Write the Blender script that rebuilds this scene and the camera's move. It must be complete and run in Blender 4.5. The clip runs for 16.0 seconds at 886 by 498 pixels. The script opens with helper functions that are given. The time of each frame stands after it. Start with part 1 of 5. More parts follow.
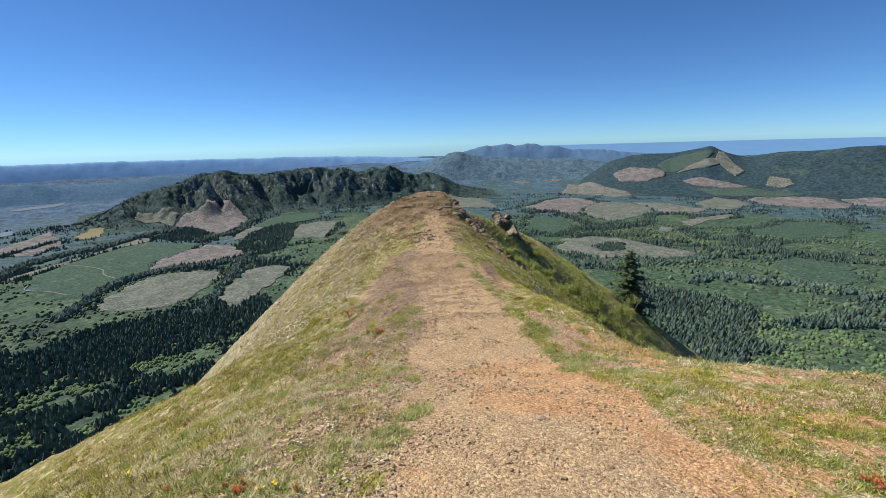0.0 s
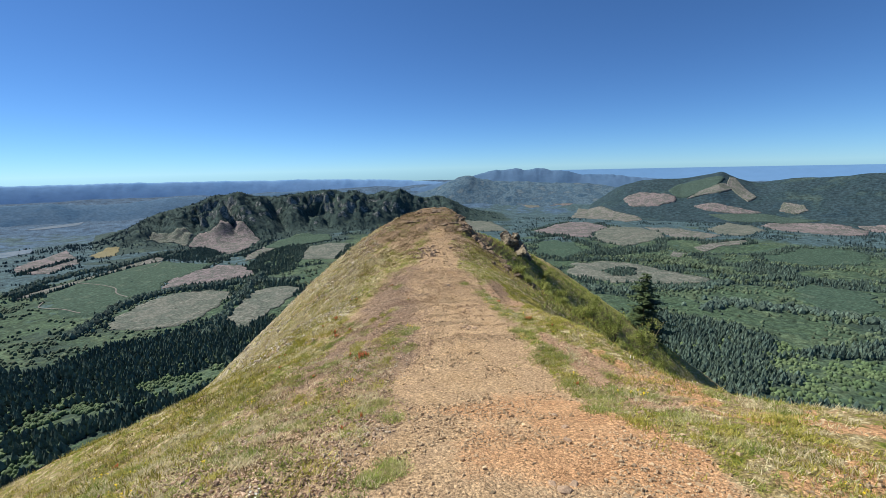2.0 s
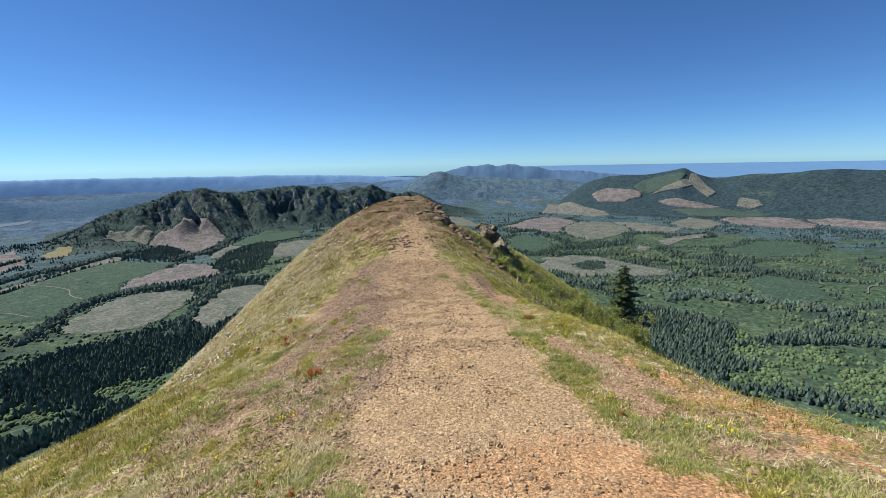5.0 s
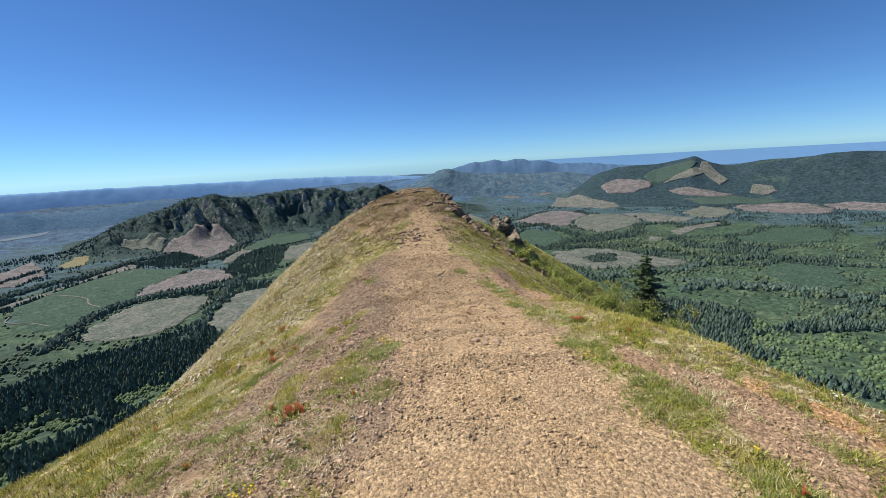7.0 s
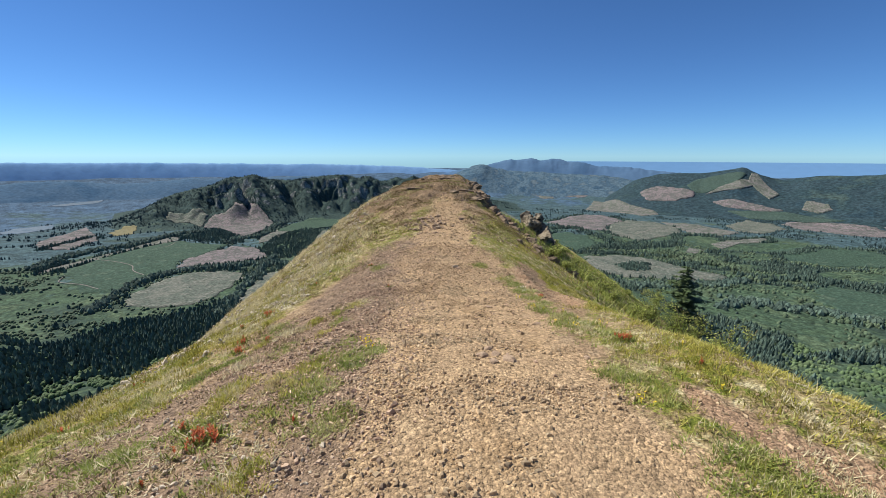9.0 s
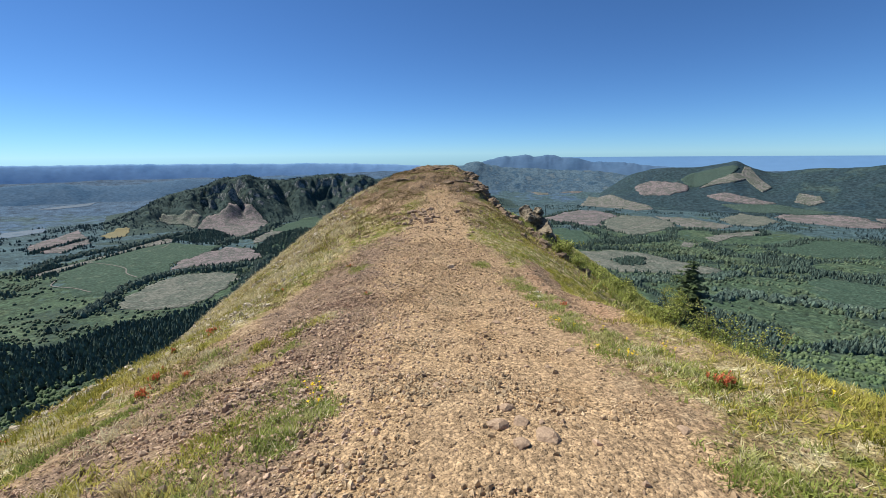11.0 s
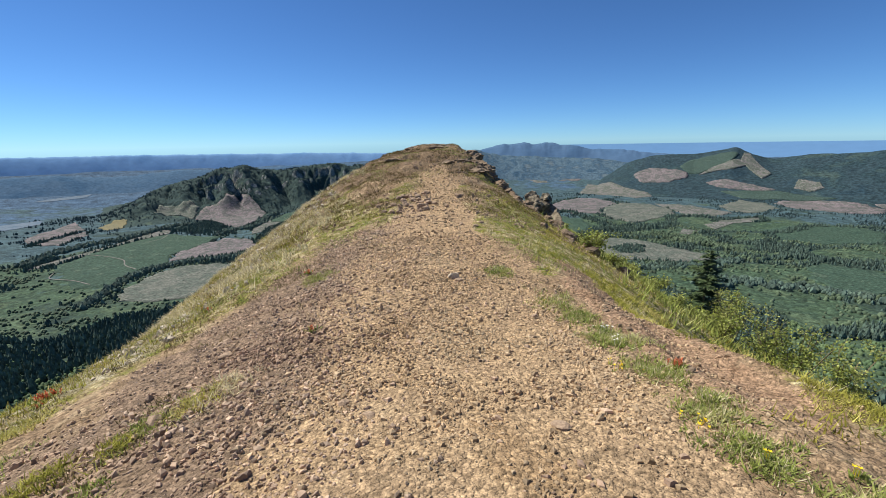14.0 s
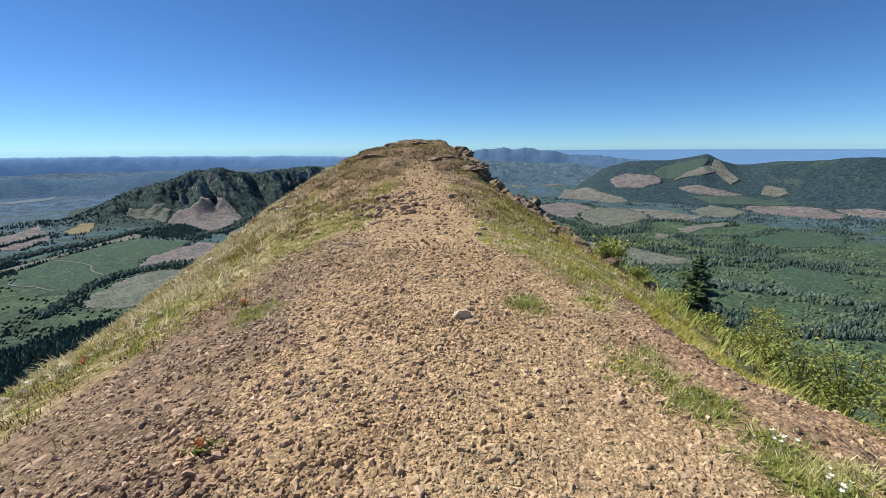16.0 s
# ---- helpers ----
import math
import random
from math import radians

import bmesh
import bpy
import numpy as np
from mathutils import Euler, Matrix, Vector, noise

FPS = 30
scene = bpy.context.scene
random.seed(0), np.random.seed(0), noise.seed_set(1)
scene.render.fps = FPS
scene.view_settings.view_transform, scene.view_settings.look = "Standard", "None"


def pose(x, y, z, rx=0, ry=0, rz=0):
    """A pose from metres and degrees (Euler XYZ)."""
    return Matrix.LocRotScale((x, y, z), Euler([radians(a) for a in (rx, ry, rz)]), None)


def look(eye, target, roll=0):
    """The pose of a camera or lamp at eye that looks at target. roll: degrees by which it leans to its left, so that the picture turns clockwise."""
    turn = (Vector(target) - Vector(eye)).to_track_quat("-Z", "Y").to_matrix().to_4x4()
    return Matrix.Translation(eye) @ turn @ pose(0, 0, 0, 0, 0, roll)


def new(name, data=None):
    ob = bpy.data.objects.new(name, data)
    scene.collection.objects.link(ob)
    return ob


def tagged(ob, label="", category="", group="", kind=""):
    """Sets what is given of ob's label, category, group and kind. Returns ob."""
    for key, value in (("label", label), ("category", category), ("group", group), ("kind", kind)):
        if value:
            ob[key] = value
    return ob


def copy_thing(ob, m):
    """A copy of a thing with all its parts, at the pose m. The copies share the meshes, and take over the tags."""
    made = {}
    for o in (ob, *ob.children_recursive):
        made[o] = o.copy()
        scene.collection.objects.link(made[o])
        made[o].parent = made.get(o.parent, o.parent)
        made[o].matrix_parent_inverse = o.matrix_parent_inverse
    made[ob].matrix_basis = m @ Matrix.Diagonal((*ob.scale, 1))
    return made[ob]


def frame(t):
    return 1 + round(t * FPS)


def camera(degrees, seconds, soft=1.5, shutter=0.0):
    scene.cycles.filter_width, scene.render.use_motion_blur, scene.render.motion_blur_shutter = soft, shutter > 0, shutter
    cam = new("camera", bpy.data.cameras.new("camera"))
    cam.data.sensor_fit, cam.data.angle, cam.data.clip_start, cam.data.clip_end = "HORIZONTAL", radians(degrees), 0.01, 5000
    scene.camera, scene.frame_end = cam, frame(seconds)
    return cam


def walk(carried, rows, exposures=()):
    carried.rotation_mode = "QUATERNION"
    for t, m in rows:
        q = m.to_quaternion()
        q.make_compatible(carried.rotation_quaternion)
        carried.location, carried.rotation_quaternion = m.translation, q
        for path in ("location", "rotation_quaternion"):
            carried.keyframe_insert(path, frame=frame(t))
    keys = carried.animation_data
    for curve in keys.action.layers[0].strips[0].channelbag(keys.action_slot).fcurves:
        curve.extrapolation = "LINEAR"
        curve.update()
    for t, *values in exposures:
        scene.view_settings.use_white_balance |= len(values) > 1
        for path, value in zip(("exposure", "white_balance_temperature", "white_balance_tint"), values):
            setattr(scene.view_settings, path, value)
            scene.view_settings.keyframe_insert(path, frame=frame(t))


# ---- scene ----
cam = camera(94.4, 16.0, 0.85)
PATH = [
    (0, (-0.098, 0.16, 3.475), (-0.003, 2.095, 2.978), -1.8),
    (0.5, (-0.032, 0.502, 3.329), (0.063, 2.439, 2.841), -1.9),
    (1, (0.053, 0.784, 3.173), (0.141, 2.727, 2.707), -1.8),
    (1.5, (0.124, 1.131, 3.013), (0.199, 3.08, 2.572), -1.9),
    (2, (0.191, 1.448, 2.856), (0.246, 3.409, 2.469), -1.4),
    (2.5, (0.293, 1.825, 2.727), (0.329, 3.789, 2.347), -1.7),
    (3, (0.339, 2.144, 2.66), (0.361, 4.103, 2.262), -1.9),
    (3.5, (0.306, 2.463, 2.558), (0.369, 4.421, 2.157), -1.6),
    (4, (0.268, 2.758, 2.452), (0.39, 4.713, 2.049), -1.1),
    (4.5, (0.177, 3.058, 2.33), (0.351, 5.008, 1.924), -0.8),
    (7, (0.128, 5.116, 1.685), (0.267, 7.066, 1.266), -3.4),
    (7.5, (0.193, 5.441, 1.567), (0.262, 7.394, 1.143), -2.9),
    (8, (0.306, 5.755, 1.458), (0.323, 7.708, 1.03), -1.9),
    (8.5, (0.37, 6.098, 1.359), (0.367, 8.05, 0.925), -0.9),
    (9, (0.469, 6.442, 1.234), (0.467, 8.393, 0.793), 0.1),
    (11.5, (0.544, 8.538, 0.744), (0.566, 10.484, 0.284), -0.9),
    (12, (0.567, 8.955, 0.655), (0.588, 10.898, 0.184), -1.1),
    (12.5, (0.58, 9.417, 0.561), (0.597, 11.359, 0.083), -1.1),
    (13, (0.566, 9.866, 0.494), (0.569, 11.806, 0.004), -1.2),
    (13.5, (0.576, 10.286, 0.427), (0.59, 12.222, -0.075), -1.3),
    (14, (0.563, 10.685, 0.367), (0.585, 12.621, -0.137), -1.1),
    (14.5, (0.523, 11.072, 0.313), (0.555, 13.009, -0.185), -1.1),
    (15, (0.428, 11.482, 0.23), (0.501, 13.416, -0.274), -0.9),
    (15.5, (0.413, 11.956, 0.138), (0.521, 13.889, -0.361), -0.5),
    (16, (0.416, 12.451, 0.067), (0.534, 14.388, -0.419), -0.5),
]
walk(cam, [(t, look(eye, target, roll)) for t, eye, target, roll in PATH], [(0, 0.33, 6350, 10), (16, 0.33, 6350, 10)])

# ---- world and sun ----
SUN_BEARING, SUN_HEIGHT = -62.0, 52.0   # degrees from ahead (to the right), and above the horizon
world = bpy.data.worlds.new("world")
scene.world = world
world.use_nodes = True
wn = world.node_tree
sky = wn.nodes.new("ShaderNodeTexSky")
sky.sky_type, sky.sun_disc = "NISHITA", False
sky.sun_elevation, sky.sun_rotation = radians(SUN_HEIGHT), radians(SUN_BEARING)
sky.altitude, sky.air_density, sky.dust_density, sky.ozone_density = 1000, 0.7, 0.0, 4.0
tint = wn.nodes.new("ShaderNodeMix")
tint.data_type, tint.blend_type = "RGBA", "MULTIPLY"
tint.inputs[0].default_value = 1.0
tint.inputs[7].default_value = (0.585, 0.875, 1.13, 1)   # clear mountain air
wn.links.new(sky.outputs[0], tint.inputs[6])
wn.links.new(tint.outputs[2], wn.nodes["Background"].inputs[0])
wn.nodes["Background"].inputs[1].default_value = 0.081

sun_data = bpy.data.lights.new("sun", "SUN")
sun_data.energy, sun_data.angle, sun_data.color = 5.0, radians(0.53), (1.0, 0.95, 0.86)
sun = new("sun", sun_data)
sb, sh = radians(SUN_BEARING), radians(SUN_HEIGHT)
sun.matrix_basis = look((math.sin(sb) * math.cos(sh) * 100, math.cos(sb) * math.cos(sh) * 100, math.sin(sh) * 100), (0, 0, 0))


# ---- materials ----
def material(name, colours, size=1.0, rough=0.9, bump=0.0, bump_size=None, island=0.0, fine=0.25, spec=0.2, coords="Object", through_light=0.0):
    """A mottled surface: two scales of noise over the colours, fine grain, bump; island: change of tone from piece to piece."""
    m = bpy.data.materials.new(name)
    m.use_nodes = True
    t = m.node_tree
    n, l = t.nodes, t.links
    bsdf = n["Principled BSDF"]
    bsdf.inputs["Roughness"].default_value = rough
    bsdf.inputs["Specular IOR Level"].default_value = spec
    tc = n.new("ShaderNodeTexCoord")
    big = n.new("ShaderNodeTexNoise")
    big.inputs["Scale"].default_value = 1.0 / size
    big.inputs["Detail"].default_value = 6
    l.new(tc.outputs[coords], big.inputs["Vector"])
    ramp = n.new("ShaderNodeValToRGB")
    e = ramp.color_ramp.elements
    while len(e) < len(colours):
        e.new(0.5)
    for k, c in enumerate(colours):
        e[k].position = 0.32 + 0.36 * k / max(1, len(colours) - 1)
        e[k].color = (*c, 1)
    l.new(big.outputs[0], ramp.inputs[0])
    grain = n.new("ShaderNodeTexNoise")
    grain.inputs["Scale"].default_value = 9.0 / size
    grain.inputs["Detail"].default_value = 5
    l.new(tc.outputs[coords], grain.inputs["Vector"])
    tone = n.new("ShaderNodeMapRange")
    tone.inputs["From Min"].default_value, tone.inputs["From Max"].default_value = 0.3, 0.7
    tone.inputs["To Min"].default_value, tone.inputs["To Max"].default_value = 1 - fine, 1 + fine
    l.new(grain.outputs[0], tone.inputs["Value"])
    last = tone.outputs[0]
    if island:
        geo = n.new("ShaderNodeNewGeometry")
        r = n.new("ShaderNodeMapRange")
        r.inputs["To Min"].default_value, r.inputs["To Max"].default_value = 1 - island, 1 + island
        l.new(geo.outputs["Random Per Island"], r.inputs["Value"])
        mul = n.new("ShaderNodeMath")
        mul.operation = "MULTIPLY"
        l.new(last, mul.inputs[0])
        l.new(r.outputs[0], mul.inputs[1])
        last = mul.outputs[0]
    scale = n.new("ShaderNodeVectorMath")
    scale.operation = "SCALE"
    l.new(ramp.outputs[0], scale.inputs[0])
    l.new(last, scale.inputs["Scale"])
    l.new(scale.outputs[0], bsdf.inputs["Base Color"])
    if bump:
        b = n.new("ShaderNodeBump")
        b.inputs["Strength"].default_value, b.inputs["Distance"].default_value = 0.9, bump
        f = n.new("ShaderNodeTexNoise")
        f.inputs["Scale"].default_value, f.inputs["Detail"].default_value = 1.0 / (bump_size or size / 6), 6
        l.new(tc.outputs[coords], f.inputs["Vector"])
        l.new(f.outputs[0], b.inputs["Height"])
        l.new(b.outputs[0], bsdf.inputs["Normal"])
    if through_light:
        tr = n.new("ShaderNodeBsdfTranslucent")
        l.new(scale.outputs[0], tr.inputs["Color"])
        mix = n.new("ShaderNodeMixShader")
        mix.inputs[0].default_value = through_light
        l.new(bsdf.outputs[0], mix.inputs[1])
        l.new(tr.outputs[0], mix.inputs[2])
        l.new(mix.outputs[0], n["Material Output"].inputs["Surface"])
    return m


def layered(name, layers, bump, bump_size, rough=0.95, grain=0.25, pebbles=0.0, relief=0.5, tones=0.3):
    """Ground of several covers: each layer is (vertex mask or None, colours, patch size, grain size)."""
    m = bpy.data.materials.new(name)
    m.use_nodes = True
    t = m.node_tree
    n, l = t.nodes, t.links
    bsdf = n["Principled BSDF"]
    bsdf.inputs["Roughness"].default_value = rough
    bsdf.inputs["Specular IOR Level"].default_value = 0.12
    tc = n.new("ShaderNodeTexCoord")
    last = None
    for mask, colours, size, grain_size in layers:
        a = n.new("ShaderNodeTexNoise")
        a.inputs["Scale"].default_value, a.inputs["Detail"].default_value = 1 / size, 7
        a.inputs["Roughness"].default_value = 0.65
        l.new(tc.outputs["Object"], a.inputs["Vector"])
        ramp = n.new("ShaderNodeValToRGB")
        e = ramp.color_ramp.elements
        while len(e) < len(colours):
            e.new(0.5)
        for k, c in enumerate(colours):
            e[k].position = 0.34 + 0.32 * k / max(1, len(colours) - 1)
            e[k].color = (*c, 1)
        l.new(a.outputs[0], ramp.inputs[0])
        g = n.new("ShaderNodeTexNoise")
        g.inputs["Scale"].default_value, g.inputs["Detail"].default_value = 1 / grain_size, 4
        l.new(tc.outputs["Object"], g.inputs["Vector"])
        tone = n.new("ShaderNodeMapRange")
        tone.inputs["From Min"].default_value, tone.inputs["From Max"].default_value = 0.3, 0.7
        tone.inputs["To Min"].default_value, tone.inputs["To Max"].default_value = 1 - grain, 1 + grain
        l.new(g.outputs[0], tone.inputs["Value"])
        sc = n.new("ShaderNodeVectorMath")
        sc.operation = "SCALE"
        l.new(ramp.outputs[0], sc.inputs[0])
        l.new(tone.outputs[0], sc.inputs["Scale"])
        if mask is None:
            last = sc.outputs[0]
            continue
        at = n.new("ShaderNodeAttribute")
        at.attribute_name = mask
        # the border of a cover is broken up by the grain
        br = n.new("ShaderNodeMath")
        br.operation = "MULTIPLY_ADD"
        br.inputs[1].default_value, br.inputs[2].default_value = 0.7, -0.35
        l.new(g.outputs[0], br.inputs[0])
        add = n.new("ShaderNodeMath")
        l.new(at.outputs["Fac"], add.inputs[0])
        l.new(br.outputs[0], add.inputs[1])
        edge = n.new("ShaderNodeMapRange")
        edge.inputs["From Min"].default_value, edge.inputs["From Max"].default_value = 0.38, 0.62
        l.new(add.outputs[0], edge.inputs["Value"])
        mix = n.new("ShaderNodeMix")
        mix.data_type = "RGBA"
        l.new(edge.outputs[0], mix.inputs[0])
        l.new(last, mix.inputs[6])
        l.new(sc.outputs[0], mix.inputs[7])
        last = mix.outputs[2]
    f = n.new("ShaderNodeTexNoise")
    f.inputs["Scale"].default_value, f.inputs["Detail"].default_value = 1 / bump_size, 8
    f.inputs["Roughness"].default_value = 0.7
    l.new(tc.outputs["Object"], f.inputs["Vector"])
    b = n.new("ShaderNodeBump")
    if pebbles:
        # grit of two sizes: each grain with its own tone, and relief between the grains
        for size, part_of in ((pebbles, tones), (pebbles * 0.4, tones)):
            cell = n.new("ShaderNodeTexVoronoi")
            cell.inputs["Scale"].default_value = 1 / size
            l.new(tc.outputs["Object"], cell.inputs["Vector"])
            hue = n.new("ShaderNodeSeparateColor")
            l.new(cell.outputs["Color"], hue.inputs[0])
            own = n.new("ShaderNodeMapRange")
            own.inputs["To Min"].default_value, own.inputs["To Max"].default_value = 1 - part_of, 1 + part_of
            l.new(hue.outputs[0], own.inputs["Value"])
            sc = n.new("ShaderNodeVectorMath")
            sc.operation = "SCALE"
            l.new(last, sc.inputs[0])
            l.new(own.outputs[0], sc.inputs["Scale"])
            last = sc.outputs[0]
            grit = n.new("ShaderNodeBump")
            grit.invert = True
            grit.inputs["Strength"].default_value, grit.inputs["Distance"].default_value = 1.0, size * relief
            l.new(cell.outputs["Distance"], grit.inputs["Height"])
            if b.inputs["Normal"].is_linked:
                l.new(b.inputs["Normal"].links[0].from_socket, grit.inputs["Normal"])
            l.new(grit.outputs[0], b.inputs["Normal"])
    l.new(last, bsdf.inputs["Base Color"])
    b.inputs["Strength"].default_value, b.inputs["Distance"].default_value = 1.0, bump
    l.new(f.outputs[0], b.inputs["Height"])
    l.new(b.outputs[0], bsdf.inputs["Normal"])
    return m


SOIL = layered("ridge_soil", [
    (None, [(0.23, 0.155, 0.09), (0.31, 0.213, 0.123), (0.44, 0.325, 0.195)], 0.25, 0.04),
    ("grass", [(0.11, 0.135, 0.020), (0.20, 0.21, 0.038), (0.25, 0.19, 0.085), (0.38, 0.31, 0.155), (0.58, 0.51, 0.30)], 0.22, 0.03),
    ("pale", [(0.46, 0.385, 0.25), (0.22, 0.185, 0.095), (0.60, 0.53, 0.40)], 0.22, 0.04),
    ("rock", [(0.16, 0.108, 0.066), (0.26, 0.178, 0.104), (0.11, 0.083, 0.056)], 0.3, 0.05),
    ("scree", [(0.19, 0.130, 0.085), (0.29, 0.202, 0.13), (0.155, 0.108, 0.072)], 0.3, 0.04),
    ("trail", [(0.36, 0.24, 0.128), (0.45, 0.312, 0.175), (0.38, 0.262, 0.15), (0.49, 0.348, 0.20)], 0.6, 0.035),
    ("red", [(0.42, 0.235, 0.115), (0.51, 0.31, 0.16)], 0.5, 0.03),
    ("strip", [(0.25, 0.155, 0.09), (0.38, 0.25, 0.152), (0.30, 0.195, 0.118)], 0.4, 0.03),
], 0.010, 0.03, grain=0.38, pebbles=0.026, relief=0.6, tones=0.26)
GRAVEL = material("gravel", [(0.355, 0.252, 0.146), (0.455, 0.333, 0.202), (0.40, 0.305, 0.187)], 0.8, 0.9, 0.003, 0.01, island=0.4)
PURPLE_GRAVEL = material("grey_gravel", [(0.33, 0.226, 0.152), (0.46, 0.328, 0.22), (0.38, 0.283, 0.20)], 0.8, 0.9, 0.003, 0.01, island=0.5)
STONE = material("stone", [(0.32, 0.218, 0.14), (0.39, 0.28, 0.185), (0.26, 0.18, 0.12)], 0.12, 0.85, 0.01, 0.03)
PALE_STONE = material("pale_stone", [(0.46, 0.37, 0.255), (0.58, 0.50, 0.375)], 0.08, 0.8, 0.006, 0.02)
OUTCROP = material("outcrop_rock", [(0.06, 0.048, 0.034), (0.14, 0.112, 0.075), (0.28, 0.235, 0.165), (0.085, 0.068, 0.045)], 0.5, 0.9, 0.05, 0.12)
BROWN_ROCK = material("brown_rock", [(0.12, 0.088, 0.06), (0.22, 0.16, 0.105), (0.29, 0.215, 0.14)], 0.4, 0.9, 0.04, 0.09)
GRASS = material("grass_blades", [(0.22, 0.225, 0.028), (0.40, 0.37, 0.07), (0.58, 0.49, 0.18)], 0.6, 0.7, island=0.4, through_light=0.3)
GREEN_GRASS = material("green_grass_blades", [(0.17, 0.225, 0.04), (0.29, 0.325, 0.075), (0.44, 0.42, 0.17)], 0.4, 0.7, island=0.35, through_light=0.3)
BROWN_GRASS = material("withered_turf", [(0.105, 0.078, 0.032), (0.19, 0.14, 0.06), (0.125, 0.118, 0.034)], 0.5, 0.8, island=0.4, through_light=0.2)
STRAW = material("dry_grass_blades", [(0.52, 0.44, 0.23), (0.66, 0.58, 0.36), (0.40, 0.31, 0.15)], 0.5, 0.8, island=0.3, through_light=0.25)
OLIVE_GRASS = material("olive_grass_blades", [(0.15, 0.15, 0.02), (0.30, 0.27, 0.04), (0.48, 0.40, 0.11)], 0.7, 0.75, island=0.45, through_light=0.25)
RED = material("red_bracts", [(0.60, 0.145, 0.06), (0.68, 0.27, 0.12)], 0.05, 0.6, island=0.25, through_light=0.3)
YELLOW = material("yellow_petals", [(0.80, 0.58, 0.02), (0.85, 0.68, 0.05)], 0.05, 0.6, island=0.15, through_light=0.3)
WHITE = material("white_petals", [(0.75, 0.72, 0.60), (0.8, 0.78, 0.7)], 0.05, 0.6, island=0.1, through_light=0.3)
LEAF = material("shrub_leaves", [(0.22, 0.26, 0.05), (0.33, 0.36, 0.09), (0.44, 0.44, 0.16)], 0.6, 0.55, island=0.45, through_light=0.4)
STEM = material("stems", [(0.15, 0.12, 0.07), (0.2, 0.17, 0.1)], 0.2, 0.8)
BARK = material("bark", [(0.12, 0.09, 0.07), (0.2, 0.16, 0.12)], 0.1, 0.95, 0.01, 0.03)
NEEDLES = material("needles", [(0.04, 0.064, 0.026), (0.065, 0.095, 0.036), (0.095, 0.125, 0.05)], 0.5, 0.7, island=0.4)
CONIFER = material("conifer_wood", [(0.060, 0.094, 0.074), (0.076, 0.114, 0.086), (0.095, 0.134, 0.095)], 60, 0.8, island=0.4)
BROADLEAF = material("broadleaf_wood", [(0.076, 0.120, 0.054), (0.10, 0.146, 0.064), (0.118, 0.162, 0.076)], 60, 0.8, island=0.35)
MIXED = material("mixed_wood", [(0.062, 0.094, 0.055), (0.08, 0.112, 0.062), (0.10, 0.13, 0.076)], 60, 0.8, island=0.4)
# conifers far off and on the butte: haze mixed in as extra blue
HAZED_CONIFER = material("hazed_conifers", [(0.038, 0.064, 0.066), (0.048, 0.078, 0.076), (0.056, 0.084, 0.078)], 90, 0.9, island=0.3)
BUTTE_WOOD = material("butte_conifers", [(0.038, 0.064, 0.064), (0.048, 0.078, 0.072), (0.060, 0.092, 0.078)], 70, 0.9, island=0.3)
# fields of the far plain, their haze painted as pale blue
HAZY_FIELD = material("hazed_fields", [(0.10, 0.145, 0.185), (0.13, 0.165, 0.195), (0.09, 0.135, 0.175)], 90, 0.95, fine=0.2)
VALLEY = layered("valley_cover", [
    (None, [(0.042, 0.072, 0.045), (0.064, 0.100, 0.056), (0.048, 0.078, 0.049), (0.086, 0.120, 0.067), (0.055, 0.086, 0.052)], 110, 12),
    ("woods", [(0.028, 0.048, 0.038), (0.040, 0.062, 0.045), (0.030, 0.050, 0.04)], 60, 10),
    # the last two layers paint air haze over the cover, bluer with range
    ("mid_haze", [(0.044, 0.079, 0.090), (0.062, 0.101, 0.105), (0.050, 0.087, 0.098), (0.072, 0.108, 0.108)], 160, 30),
    ("far_haze", [(0.050, 0.093, 0.146), (0.066, 0.110, 0.160), (0.055, 0.099, 0.152)], 220, 50),
], 0.7, 14, grain=0.35, pebbles=9, relief=0.2, tones=0.22)
# haze set into the butte's colours: blued greens, cliffs lifted to blue-grey
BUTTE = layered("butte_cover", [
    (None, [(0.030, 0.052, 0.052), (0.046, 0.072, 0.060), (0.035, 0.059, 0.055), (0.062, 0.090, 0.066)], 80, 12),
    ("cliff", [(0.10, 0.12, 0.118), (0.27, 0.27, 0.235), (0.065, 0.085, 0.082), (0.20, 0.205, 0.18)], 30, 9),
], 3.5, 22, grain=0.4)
# the hill's forest green is pushed to blue in place of haze
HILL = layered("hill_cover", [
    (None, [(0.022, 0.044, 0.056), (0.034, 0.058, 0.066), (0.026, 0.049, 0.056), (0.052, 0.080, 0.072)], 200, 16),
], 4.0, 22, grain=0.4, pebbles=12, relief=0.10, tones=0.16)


def slash(name, colours):
    """Cleared ground: patches of bare soil, brush and scattered waste wood."""
    return layered(name, [(None, colours, 42, 7)], 1.5, 8, grain=0.4, pebbles=5, relief=0.08, tones=0.16)


CUT = slash("cleared_ground", [(0.105, 0.108, 0.092), (0.185, 0.174, 0.155), (0.085, 0.100, 0.075), (0.165, 0.158, 0.14)])
PINK_CUT = slash("fresh_cleared_ground", [(0.125, 0.112, 0.110), (0.20, 0.168, 0.162), (0.095, 0.10, 0.088), (0.165, 0.142, 0.138)])
GREEN_CUT = slash("regrown_ground", [(0.036, 0.066, 0.047), (0.055, 0.089, 0.059), (0.044, 0.076, 0.052), (0.076, 0.108, 0.072)])
# regrowth on the far hill: the green above with haze worked into its colour
HAZED_GREEN = slash("hazy_regrown_ground", [(0.042, 0.070, 0.058), (0.058, 0.088, 0.070), (0.048, 0.078, 0.062), (0.072, 0.10, 0.076)])
